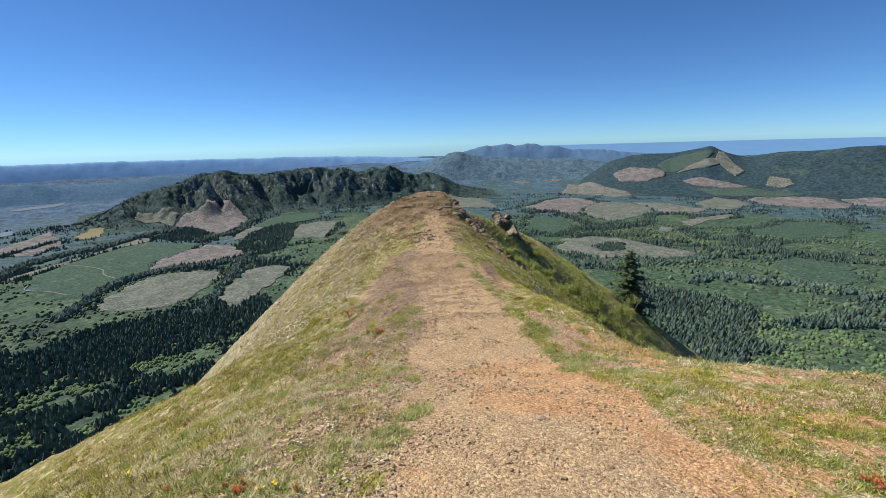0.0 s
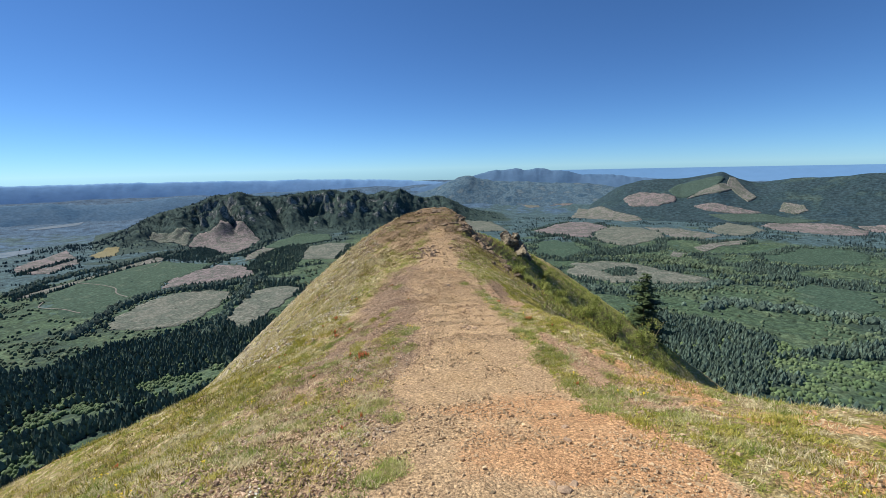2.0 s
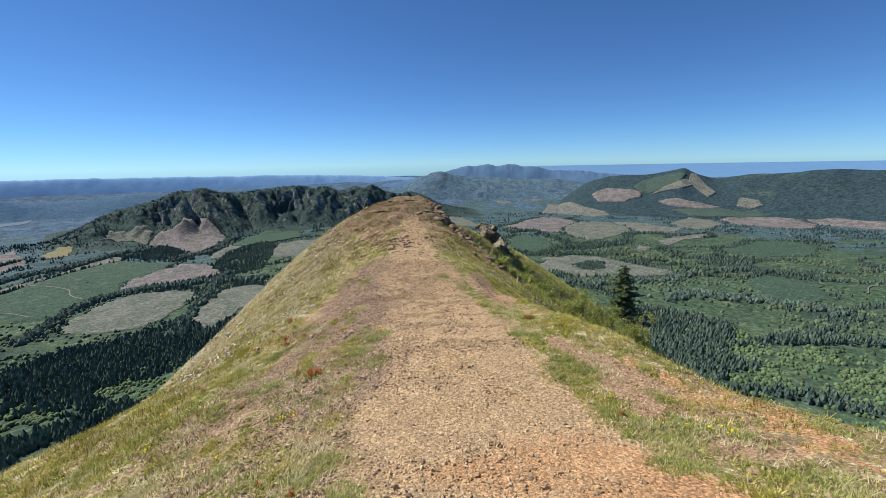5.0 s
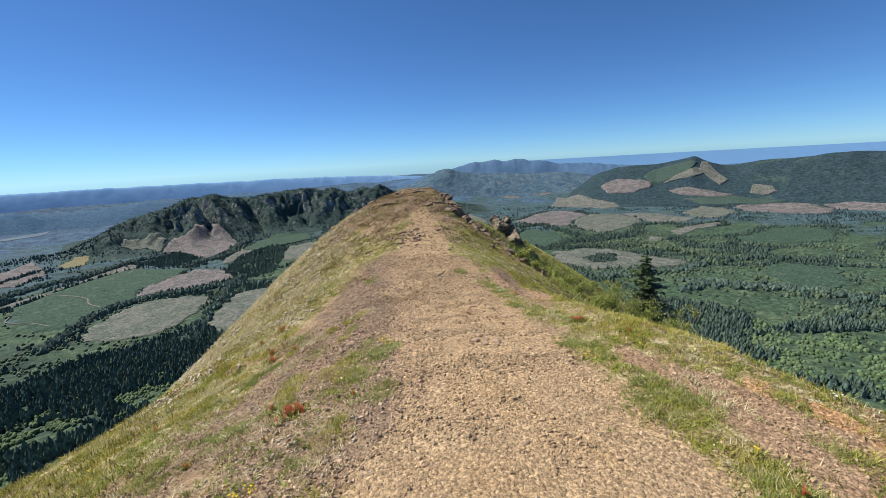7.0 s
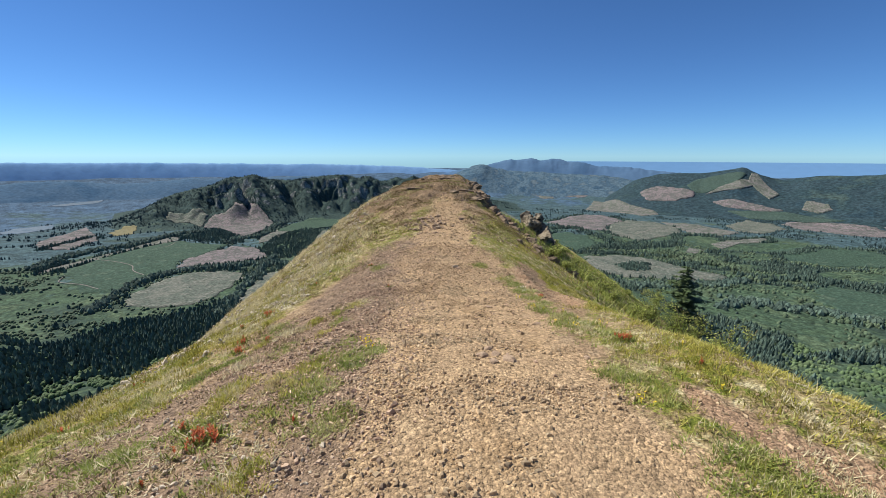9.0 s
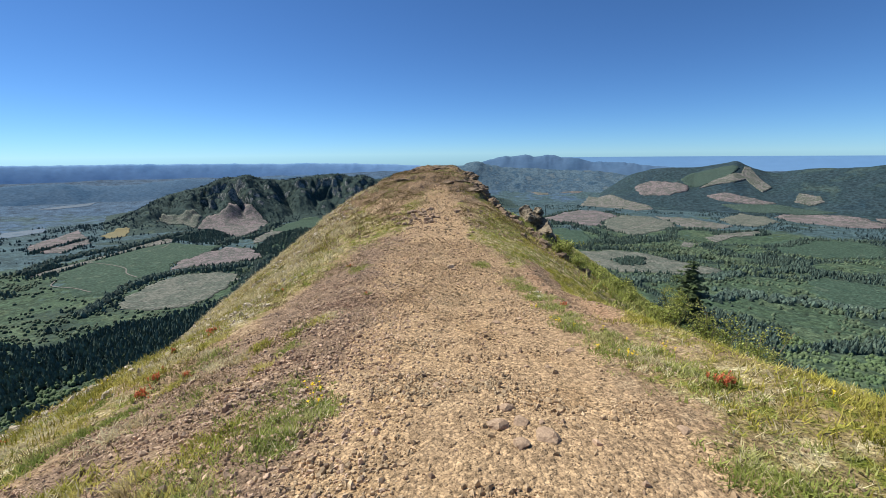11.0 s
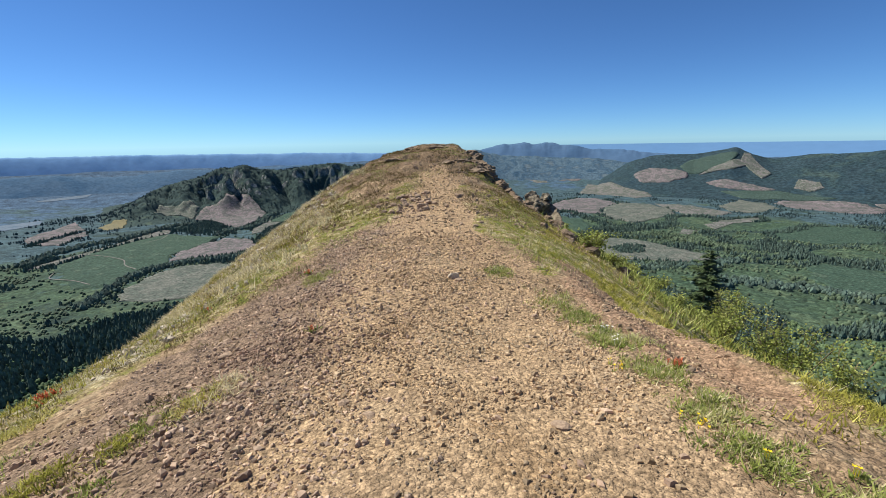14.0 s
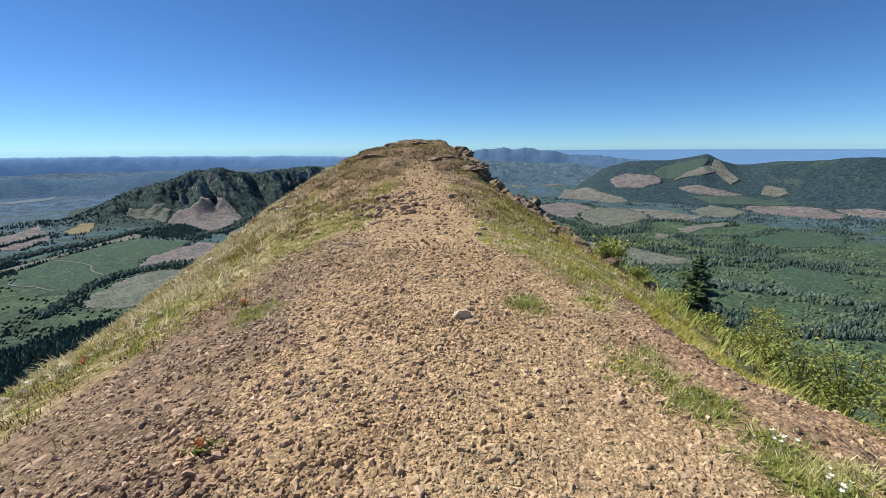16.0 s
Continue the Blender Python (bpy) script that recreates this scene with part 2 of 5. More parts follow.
PALE_CUT = slash("grassy_ground", [(0.104, 0.117, 0.092), (0.158, 0.160, 0.130), (0.088, 0.105, 0.083), (0.138, 0.144, 0.116)])
GOLD_CUT = material("yellow_ground", [(0.20, 0.17, 0.08), (0.17, 0.155, 0.085)], 60, 0.95, 1.5, 8)
ROAD = material("forest_road", [(0.21, 0.195, 0.165), (0.18, 0.165, 0.14)], 40, 0.95)
# ranges down to the sea: air haze painted in as blue base colour
HAZED_RANGE = material("far_range", [(0.135, 0.255, 0.43), (0.16, 0.282, 0.46), (0.147, 0.268, 0.435)], 300, 1.0, 3, 90, fine=0.05, spec=0.0)
HAZED_PEAKS = material("hazed_peaks", [(0.075, 0.138, 0.225), (0.09, 0.155, 0.245), (0.082, 0.146, 0.232)], 300, 1.0, 3, 90, fine=0.05, spec=0.0)
HAZED_FOOTHILLS = material("hazed_foothills", [(0.050, 0.092, 0.132), (0.10, 0.148, 0.178), (0.058, 0.102, 0.142), (0.115, 0.15, 0.165)], 110, 1.0, 4, 60, fine=0.35, spec=0.0)
HAZED_LOWLAND = material("hazed_lowland", [(0.062, 0.115, 0.178), (0.085, 0.14, 0.20), (0.068, 0.122, 0.186)], 160, 1.0, 3, 60, fine=0.2, spec=0.0)
SEA = material("sea", [(0.105, 0.215, 0.37), (0.115, 0.225, 0.38)], 800, 0.9, fine=0.03, spec=0.1)
# ---- shape of the land ----
def noise_grid(seed):
    return np.random.RandomState(seed).rand(256, 256)


GRIDS = [noise_grid(s) for s in range(8)]


def vnoise(x, y, seed=0):
    """Smooth value noise, 0 to 1, over arrays."""
    g = GRIDS[seed % 8]
    x, y = np.asarray(x, float) + 37.3 * seed, np.asarray(y, float) + 91.7 * seed
    i, j = np.floor(x).astype(int), np.floor(y).astype(int)
    u, v = x - i, y - j
    u, v = u * u * (3 - 2 * u), v * v * (3 - 2 * v)
    a, b = g[i % 256, j % 256], g[(i + 1) % 256, j % 256]
    c, d = g[i % 256, (j + 1) % 256], g[(i + 1) % 256, (j + 1) % 256]
    return (a * (1 - u) + b * u) * (1 - v) + (c * (1 - u) + d * u) * v


def fbm(x, y, seed=0, octaves=4):
    total, amp, size = 0, 0.5, 1.0
    for k in range(octaves):
        total = total + amp * (vnoise(x * size, y * size, seed + k) - 0.5) * 2
        amp, size = amp * 0.5, size * 2.03
    return total


def ease(a, b, v):
    u = np.clip((v - a) / (b - a), 0, 1)
    return u * u * (3 - 2 * u)


def spline(K, V, y):
    """A smooth curve through the knots."""
    K, V = np.asarray(K, float), np.asarray(V, float)
    y = np.clip(y, K[0], K[-1])
    m = np.gradient(V, K)
    i = np.clip(np.searchsorted(K, y) - 1, 0, len(K) - 2)
    h = K[i + 1] - K[i]
    u = (y - K[i]) / h
    return (1 + 2 * u) * (1 - u) ** 2 * V[i] + u * (1 - u) ** 2 * h * m[i] + u * u * (3 - 2 * u) * V[i + 1] + u * u * (u - 1) * h * m[i + 1]


# the ridge: height of the crest along it, then edges, slopes and rounding of both flanks
CREST_Y = [-6, 0, 4.5, 7, 9.5, 12, 15, 18, 20.5, 23, 25.5, 27.5, 30, 34, 39, 48]
CREST_Z = [2.71, 1.47, 0.36, -0.39, -0.55, -0.97, -1.3, -1.14, -1.0, -0.64, -0.09, 0.21, 0.12, -1.82, -3.85, -6.46]
FLANK_Y = [-6, 2, 6, 10, 14, 18, 22, 26, 31, 38, 48]
EDGE_L = [-1.62, -1.01, 0.01, 1.31, 0.26, 0.46, 0.24, 0.19, 0.92, 2.11, 3.66]
EDGE_R = [11.72, 8.95, 4.43, 3.06, 2.7, 1.02, 1.05, 1.12, 1.47, 4.89, 8.99]
SLOPE_L = [0.96, 0.79, 0.68, 0.56, 0.95, 1.02, 0.96, 1.01, 1.0, 1.06, 1.12]
SLOPE_R = [1.24, 1.41, 1.57, 1.62, 1.45, 0.79, 0.82, 1.26, 1.27, 0.81, 0.79]
ROUND_L = [6.51, 6.6, 6.55, 6.68, 7.84, 6.57, 5.74, 4.53, 5.66, 5.44, 4.79]
ROUND_R = [7.09, 4.02, 1.11, 1.24, 0.48, 2.32, 2.1, 1.21, 0.48, 2.14, 3.59]


def ridge_form(x, y):
    """The ridge without its small relief."""
    z = spline(CREST_Y, CREST_Z, y)
    left, right = np.maximum(spline(FLANK_Y, EDGE_L, y) - x, 0), np.maximum(x - spline(FLANK_Y, EDGE_R, y), 0)
    wl, wr = np.maximum(spline(FLANK_Y, ROUND_L, y), 0.2), np.maximum(spline(FLANK_Y, ROUND_R, y), 0.2)
    z = z - spline(FLANK_Y, SLOPE_L, y) * (np.sqrt(left**2 + wl**2) - wl)
    z = z - spline(FLANK_Y, SLOPE_R, y) * (np.sqrt(right**2 + wr**2) - wr)
    return z - 0.32 * (np.maximum(y - 48, 0) + np.maximum(-6 - y, 0))


def trail_mask(x, y):
    """1 on the worn trail, 0 off it."""
    left = spline([0, 3.5, 6.7, 9.6, 12, 15.5, 18, 21.5, 24, 28], [-0.6, -0.45, -0.3, -0.25, -0.3, -0.6, -0.5, 0.0, 0.2, 0.4], y)
    right = spline([0, 3.5, 5, 7.2, 9, 12, 15, 18, 21.5, 24, 28], [3.1, 2.65, 2.4, 2.1, 1.95, 1.85, 1.75, 1.35, 1.15, 0.9, 0.8], y)
    wob = 0.42 * fbm(x * 1.6, y * 1.6, 2, 4)
    m = ease(-0.55, 0.45, x - left + wob) * ease(-0.4, 0.3, right - x + wob)
    return m * (1 - ease(23, 25.5, y))


def side_strip(x, y):
    """The second, fainter line of bare dirt beside the trail, 0 to 1."""
    mid = spline([5, 6, 8, 9, 10, 11.5, 12.5, 14, 15.5, 17.5], [3.2, 3.05, 2.75, 2.42, 2.4, 2.5, 2.4, 2.45, 2.6, 2.7], y)
    half = spline([5, 6, 8, 9, 10, 11.5, 12.5, 14, 15.5, 17.5], [0.1, 0.22, 0.3, 0.1, -0.2, -0.2, 0.2, 0.36, 0.45, 0.1], y)
    return ease(0.18, -0.14, np.abs(x - mid) - half + 0.22 * fbm(x * 1.7, y * 1.7, 3, 3)) * ease(5, 6.5, y) * ease(17.5, 16.5, y)


def ridge(x, y):
    """The ridge with its relief."""
    z = ridge_form(x, y)
    t = trail_mask(x, y)
    knob = ease(21, 25, y)
    flank = ease(2.5, 8, np.abs(x - 1.0 - 1.5 * ease(12, 0, y)))
    z = z + (0.05 + 0.05 * knob) * (1 - 0.5 * t) * fbm(x * 0.9, y * 0.9, 1, 3)
    z = z + (0.022 + 0.05 * knob + 0.05 * flank) * (1 - 0.6 * t) * fbm(x * 3.1, y * 3.1, 3, 3)
    # hummocks of turf and rubble off the trail, packed dirt with small dips on it
    z = z + (0.075 * (1 - t) * (0.6 + 0.8 * flank) + 0.02 * t) * (np.abs(fbm(x * 3.7, y * 3.7, 6, 3)) - 0.18)
    z = z + (0.022 - 0.010 * t) * fbm(x * 9, y * 9, 4, 3)
    z = z - 0.03 * t
    # ledges of rock on the knob
    step = (z * 3.2 + 0.5 * fbm(x * 0.8, y * 0.8, 5, 2))
    z = z + 0.15 * knob * (1 - 0.7 * t) * (ease(0.3, 0.75, step - np.floor(step)) - (step - np.floor(step)))
    z = z + 0.13 * np.exp(-((x - 0.6) ** 2 + (y - 15.7) ** 2) / 1.3)
    # the cut bank beside the trail
    bank = ease(2.2, 2.5, x + 0.15 * fbm(y * 2, x * 2, 6, 2)) * ease(3.6, 2.9, x) * ease(12.4, 13.2, y) * ease(16.2, 15.2, y)
    shelf = ease(2.3, 2.8, x) * ease(4.2, 3.3, x) * ease(11.6, 13.0, y) * ease(17, 15.6, y)
    return z - 0.11 * bank * ease(3.0, 2.6, x) - 0.09 * shelf


# the valley, buttes and hills, by bearing (degrees from ahead, to the right) and range
FLOOR = -350.0


def polar(x, y):
    return np.degrees(np.arctan2(x, y)), np.hypot(x, y)


def valley(x, y):
    b, r = polar(x, y)
    floor = FLOOR + 9 * fbm(x / 260, y / 260, 1, 3) * ease(500, 900, r) + 200 * (np.maximum(r - 3250, 0) / 1350) ** 1.25
    floor = floor + 20 * fbm(x / 420, y / 420, 4, 3) * ease(2700, 3600, r)
    flank = -14 - 0.82 * (r - 14) + 9 * fbm(x / 60, y / 60, 2, 3) * ease(40, 120, r)
    flank = np.where(r < 70, np.minimum(flank, -40), flank)
    return np.maximum(floor, flank) + 0.0


BUTTE_B = [-41, -36.5, -34.6, -31.7, -29, -27.1, -25.8, -24.5, -23, -20.3, -18.2, -15.6, -12.7, -11.6, -10.3, -8.6, -7.7, -6.3, -5.3, -4.1, -2.3, -1.1, 1.4, 3.4, 5, 9, 13]
BUTTE_E = [-0.125, -0.0892, -0.0814, -0.0687, -0.0576, -0.0436, -0.0431, -0.0395, -0.0478, -0.0517, -0.0492, -0.0429, -0.0433, -0.0494, -0.0451, -0.057, -0.0557, -0.0479, -0.0526, -0.0455, -0.062, -0.067, -0.0643, -0.078, -0.091, -0.1, -0.125]


def butte(x, y):
    """Height of the cliffed butte over the valley: spurs and gullies, with broken cliffs under two stretches of its crest."""
    b, r = polar(x, y)
    top = 3.4 + np.clip(r, 2550, 3050) * spline(BUTTE_B, BUTTE_E, b) - FLOOR + 5 * fbm(b * 2.6, r / 120, 3, 3)
    spur = 190 * (np.abs(fbm(b * 0.19 + 3 + r / 1500, r / 900, 5, 3)) * 2 - 0.32)
    rib = spur + 60 * fbm(b * 0.5, r / 300, 6, 3) + 120 * (np.abs(fbm(x / 150, y / 150, 2, 4)) * 2 - 0.35)
    s = (r - 2350 - 9 * np.clip(b + 22, 0, 30)) / (480 - 5 * np.clip(b + 22, 0, 30))
    s = s + rib * ease(0.0, 0.55, s) / 480
    slope = np.interp(s, [0, 0.2, 0.45, 0.7, 0.9, 1.05, 1.3, 1.7, 2.6], [0, 0.12, 0.36, 0.66, 0.88, 1.0, 0.9, 0.55, 0])
    crag = np.interp(s, [0, 0.3, 0.55, 0.66, 0.70, 0.78, 0.82, 0.9, 1.05, 1.3, 1.7, 2.6], [0, 0.13, 0.30, 0.38, 0.60, 0.68, 0.88, 0.95, 1.0, 0.9, 0.55, 0])
    c = np.maximum(np.exp(-(((b + 14.2) / 5.5) ** 4)), np.exp(-(((b + 29.3) / 3.2) ** 4))) * ease(-0.3, 0.2, fbm(b * 0.5, r / 500, 1, 3)) * 0.85
    return np.maximum(top, 0) * (slope * (1 - c) + crag * c) * ease(-41, -33, b) * ease(13, 3, b)


HILL_B = [17, 19.6, 22.3, 24.9, 26.9, 32.4, 34.6, 35.6, 36.6, 38.5, 41.9, 45, 48.1, 52, 58]
HILL_E = [-0.12, -0.1048, -0.0792, -0.0484, -0.038, -0.0303, -0.0235, -0.0193, -0.0284, -0.0396, -0.033, -0.0307, -0.0241, -0.026, -0.03]


def hill(x, y):
    """Height of the logged hill over the valley."""
    b, r = polar(x, y)
    top = 3.4 + 3650 * spline(HILL_B, HILL_E, b) - FLOOR + 5 * fbm(b * 1.2, r / 200, 2, 3)
    s = (r + 70 * fbm(b * 0.35, r / 900, 4, 2) - 2850) / 800
    p = np.interp(s, [0, 0.2, 0.5, 0.8, 1.0, 1.2, 1.5], [0, 0.12, 0.45, 0.83, 1.0, 0.92, 0.5])
    return np.maximum(top, 0) * p * ease(16, 22, b)


def land(x, y):
    return np.maximum(valley(x, y), FLOOR - 3 + np.maximum(butte(x, y), hill(x, y)))


# ---- mesh helpers ----
def mesh_object(name, verts, faces, mat, smooth=False):
    me = bpy.data.meshes.new(name)
    me.from_pydata([tuple(v) for v in np.asarray(verts, float).tolist()], [], [tuple(f) for f in (faces.tolist() if hasattr(faces, "tolist") else faces)])
    me.materials.append(mat)
    if smooth:
        me.polygons.foreach_set("use_smooth", [True] * len(me.polygons))
    me.update()
    return new(name, me)


def part(name, bm, mat, parent, label="", smooth=False):
    """Links a bmesh as one mesh object under a thing or a part."""
    me = bpy.data.meshes.new(name)
    bm.to_mesh(me)
    bm.free()
    me.materials.append(mat)
    if smooth:
        me.polygons.foreach_set("use_smooth", [True] * len(me.polygons))
    ob = new(name, me)
    ob.parent = parent
    return tagged(ob, label)


def grid_faces(nx, ny):
    i = np.arange(nx * ny).reshape(ny, nx)
    return np.stack([i[:-1, :-1], i[:-1, 1:], i[1:, 1:], i[1:, :-1]], -1).reshape(-1, 4)


def mask(ob, name, values):
    ob.data.attributes.new(name, "FLOAT", "POINT").data.foreach_set("value", np.asarray(values, np.float32).ravel())


def scatter(name, template, tri, places, turns, sizes, mat, stretch=None):
    """Many copies of one small shape joined into one mesh."""
    v, f = np.asarray(template, float), np.asarray(tri)
    n = len(places)
    c, s = np.cos(turns)[:, None], np.sin(turns)[:, None]
    size = sizes[:, None] if sizes.ndim == 1 else sizes
    if v.ndim == 2:
        v = np.repeat(v[None], n, 0)
    x, y, z = v[..., 0], v[..., 1], v[..., 2]
    if size.shape[1] == 1:
        size = np.repeat(size, 3, 1)
    x, y, z = x * size[:, 0:1], y * size[:, 1:2], z * size[:, 2:3]
    out = np.stack([x * c - y * s, x * s + y * c, z], -1) + places[:, None, :]
    k = v.shape[1]
    faces = f[None] + (np.arange(n) * k)[:, None, None]
    return mesh_object(name, out.reshape(-1, 3), faces.reshape(-1, f.shape[1]), mat)


# ---- the ridge that the camera walks on ----
def spread(*runs):
    """Coordinates in runs of (start, end, step)."""
    return np.unique(np.concatenate([np.arange(a, b, s) for a, b, s in runs]))


gx = spread((-46, -18, 1.0), (-18, -7, 0.2), (-7, -3.6, 0.1), (-3.6, 3.8, 0.06), (3.8, 8, 0.1), (8, 14, 0.2), (14, 30, 0.45), (30, 48.1, 1.0))
gy = spread((-9, 1.5, 0.3), (1.5, 17, 0.06), (17, 29.5, 0.1), (30, 44, 0.25), (44, 62, 0.8))
RX, RY = np.meshgrid(gx, gy)
RZ = ridge(RX, RY)
ridge_ob = mesh_object("ground_ridge", np.stack([RX, RY, RZ], -1).reshape(-1, 3), grid_faces(len(gx), len(gy)), SOIL, smooth=True)
tagged(ridge_ob, "narrow stony ridge with a worn dirt trail, grass and rock", "ridge", kind="structure")


def cover(x, y):
    """What grows or lies where on the ridge: masks of grass, pale rock, dark rock, trail, reddish soil."""
    t = trail_mask(x, y)
    n1, n2 = fbm(x * 0.8, y * 0.8, 3, 4), fbm(x * 2.2, y * 2.2, 6, 3)
    side = x - 0.8
    leftd, rightd = np.clip(-side, 0, 40), np.clip(side, 0, 40)
    # grass: away from the trail, thin on the left shoulder, thick at the left edge and on the right
    g = 0.30 + 0.75 * n1 + 0.55 * n2
    g = g + 0.5 * ease(2.3, 3.6, leftd) + 0.10 * ease(0.7, 1.6, leftd) * ease(12, 9, y) + 0.40 * ease(0.75, 1.5, rightd) - 0.3 * ease(10, 13, y) * ease(3.0, 1.6, leftd) * ease(18, 16, y)
    g = g + 0.25 * ease(16, 18, y) * ease(23, 21, y) - 0.25 * ease(22, 25, y) * ease(6, 3, np.abs(side))
    # the brown stony belt between the trail and the grassy drop
    rim = spline([6, 7.8, 8.5, 9.4, 11, 13, 16, 19], [-4.0, -3.2, -2.7, -2.4, -2.2, -2.2, -1.7, -1.1], y)
    belt_of = ease(7.0, 8.4, y) * ease(19, 17.5, y) * ease(-0.45, 0.35, x - rim + 0.5 * n2) * ease(0.3, 1.0, leftd)
    g = g - 0.5 * belt_of * (0.9 + 0.8 * n1)
    bank = ease(2.15, 2.45, x + 0.2 * n2) * ease(3.0, 2.7, x) * ease(12.3, 13.0, y) * ease(16.4, 15.4, y)
    strip = side_strip(x, y)
    g = g - 0.9 * bank - 0.9 * strip
    pale = ease(2.6, 4.2, leftd) * ease(9, 15, y) * (0.66 + 0.9 * n2 + 0.3 * n1)
    rock = ease(22.3, 24.5, y) * ease(7, 4, np.abs(side)) * (0.85 + 0.6 * n2) + ease(1.2, 2.0, rightd) * ease(6.5, 4.5, rightd) * ease(17.5, 20, y) * (0.66 + 0.7 * n1 + 0.3 * n2)
    red = t * (ease(10, 6, y) * (0.45 + 0.9 * n1) + ease(1.2, 2.2, x) * ease(8, 5.5, y) * 0.35)
    red = np.maximum(red, ease(2.2, 3.2, x) * ease(10, 7.5, y) * ease(0.02, 0.35, n2 - 0.4 * n1) * 0.9)
    scree = ease(10, 12.5, y) * ease(0.9, 1.5, leftd) * ease(3.2, 2.2, leftd) * ease(18.5, 16.5, y) * (0.7 + 0.6 * n1)
    scree = np.maximum(scree, belt_of * (0.72 + 0.7 * n1 + 0.5 * n2))
    strip = np.maximum(strip, 0.85 * bank)
    return np.clip(g, 0, 1), np.clip(pale, 0, 1), np.clip(rock, 0, 1), t * (0.92 + 0.25 * n2), np.clip(red, 0, 1), np.clip(scree, 0, 1), np.clip(strip, 0, 1)


for key, values in zip(("grass", "pale", "rock", "trail", "red", "scree", "strip"), cover(RX, RY)):
    mask(ridge_ob, key, values)

# ---- valley, out to the horizon ----
bearings = np.radians(np.concatenate([np.arange(-180, -64, 4.0), np.arange(-64, 66, 0.65), np.arange(66, 181, 4.0)]))
ranges = np.concatenate([np.linspace(10, 400, 60), np.geomspace(406, 4750, 210)])
VB, VR = np.meshgrid(bearings, ranges)
VX, VY = VR * np.sin(VB), VR * np.cos(VB)


def woods(x, y):
    """How wooded the valley is, 0 to 1."""
    d = 0.42 + 0.75 * fbm(x / 210, y / 210, 5, 4) + 0.25 * fbm(x / 60, y / 60, 2, 2)
    b, r = polar(x, y)
    # the conifer wood below the left flank, the wedge of conifers on the right, lines of trees
    left = np.maximum(ease(800, 870, r + 90 * fbm(x / 60, y / 60, 3, 3)), 0.95 * ease(0.08, 0.2, fbm(x / 65, y / 65, 5, 3))) * ease(1090, 1030, r + 60 * fbm(x / 120, y / 120, 1, 3)) * ease(-64, -56, b) * ease(-18, -24, b)
    right = ease(620, 720, r + 40 * fbm(x / 70, y / 70, 3, 2)) * ease(1120, 1010, r + 50 * fbm(x / 90, y / 90, 6, 2)) * ease(26, 30, b) * ease(46, 40, b)
    line = ease(0.10, 0.03, np.abs(fbm(x / 330 + y / 900, y / 150, 6, 2)))
    far = ease(2000, 2700, r) * 0.35
    d = np.where(r < 1200, d - 0.22, d) + far + 0.45 * ease(-37, -46, b) * ease(1500, 1100, r)
    return np.clip(np.maximum(np.maximum(d * 0.8, 0.85 * line), 1.0 * np.maximum(left, right)), 0, 1)


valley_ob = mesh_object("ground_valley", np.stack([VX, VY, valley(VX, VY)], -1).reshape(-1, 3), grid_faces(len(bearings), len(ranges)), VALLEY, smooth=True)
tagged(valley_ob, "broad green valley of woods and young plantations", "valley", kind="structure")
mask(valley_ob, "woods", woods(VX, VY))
# weights of the painted haze: by range, sooner towards the left
mask(valley_ob, "mid_haze", ease(1500, 3100, VR + 700 * fbm(VX / 260, VY / 260, 5, 4) + 600 * ease(-15, -40, np.degrees(VB))))
mask(valley_ob, "far_haze", ease(2500, 4300, VR + 900 * fbm(VX / 300, VY / 300, 3, 4) + 350 * ease(-15, -40, np.degrees(VB))))


def form(name, fn, b0, b1, r0, r1, step_b, step_r, mat, label):
    """A hill that stands on the valley floor, over a fan of bearings and ranges."""
    bb, rr = np.radians(np.arange(b0, b1, step_b)), np.arange(r0, r1, step_r)
    B, R = np.meshgrid(bb, rr)
    X, Y = R * np.sin(B), R * np.cos(B)
    Z = FLOOR - 3 + fn(X, Y)
    ob = mesh_object(name, np.stack([X, Y, Z], -1).reshape(-1, 3), grid_faces(len(bb), len(rr)), mat, smooth=True)
    tagged(ob, label, "hill", kind="structure")
    return ob, X, Y, Z


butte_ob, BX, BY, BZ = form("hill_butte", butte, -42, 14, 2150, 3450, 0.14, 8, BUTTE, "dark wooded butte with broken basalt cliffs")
gz = np.abs(np.gradient(BZ, axis=0)) / 8
mask(butte_ob, "cliff", ease(0.75, 1.5, gz) * (0.62 + 1.1 * fbm(BX / 90, BZ / 50, 3, 4)))
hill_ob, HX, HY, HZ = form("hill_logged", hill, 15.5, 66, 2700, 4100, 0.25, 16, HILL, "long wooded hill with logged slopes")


def far_range(name, r0, width, b0, b1, knots_b, knots_e, jag, label, mat=HAZED_RANGE, drop=-340, pitch=1.3, relief=0.14):
    """A range of mountains on the skyline."""
    bb, u = np.arange(b0, b1, 0.15), np.linspace(-1, 1, 21)
    B, U = np.meshgrid(bb, u)
    crest = 3.4 + r0 * spline(knots_b, knots_e, B)
    peaks = jag * fbm(B * pitch, U * 5 + 3, 2, 5) * np.exp(-((U / 0.35) ** 2))
    R = r0 + U * width
    X, Y = R * np.sin(np.radians(B)), R * np.cos(np.radians(B))
    rib = relief * fbm(X / 190, Y / 190, 4, 4)
    p = np.clip(1 - np.abs(U) ** 1.3 + rib * (1 - np.abs(U)) * np.abs(U) * 3, 0, 1)
    Z = drop + (crest - drop) * p + peaks
    ob = mesh_object(name, np.stack([X, Y, Z], -1).reshape(-1, 3), grid_faces(len(bb), len(u)), mat, smooth=True)
    return tagged(ob, label, "mountains", kind="structure")


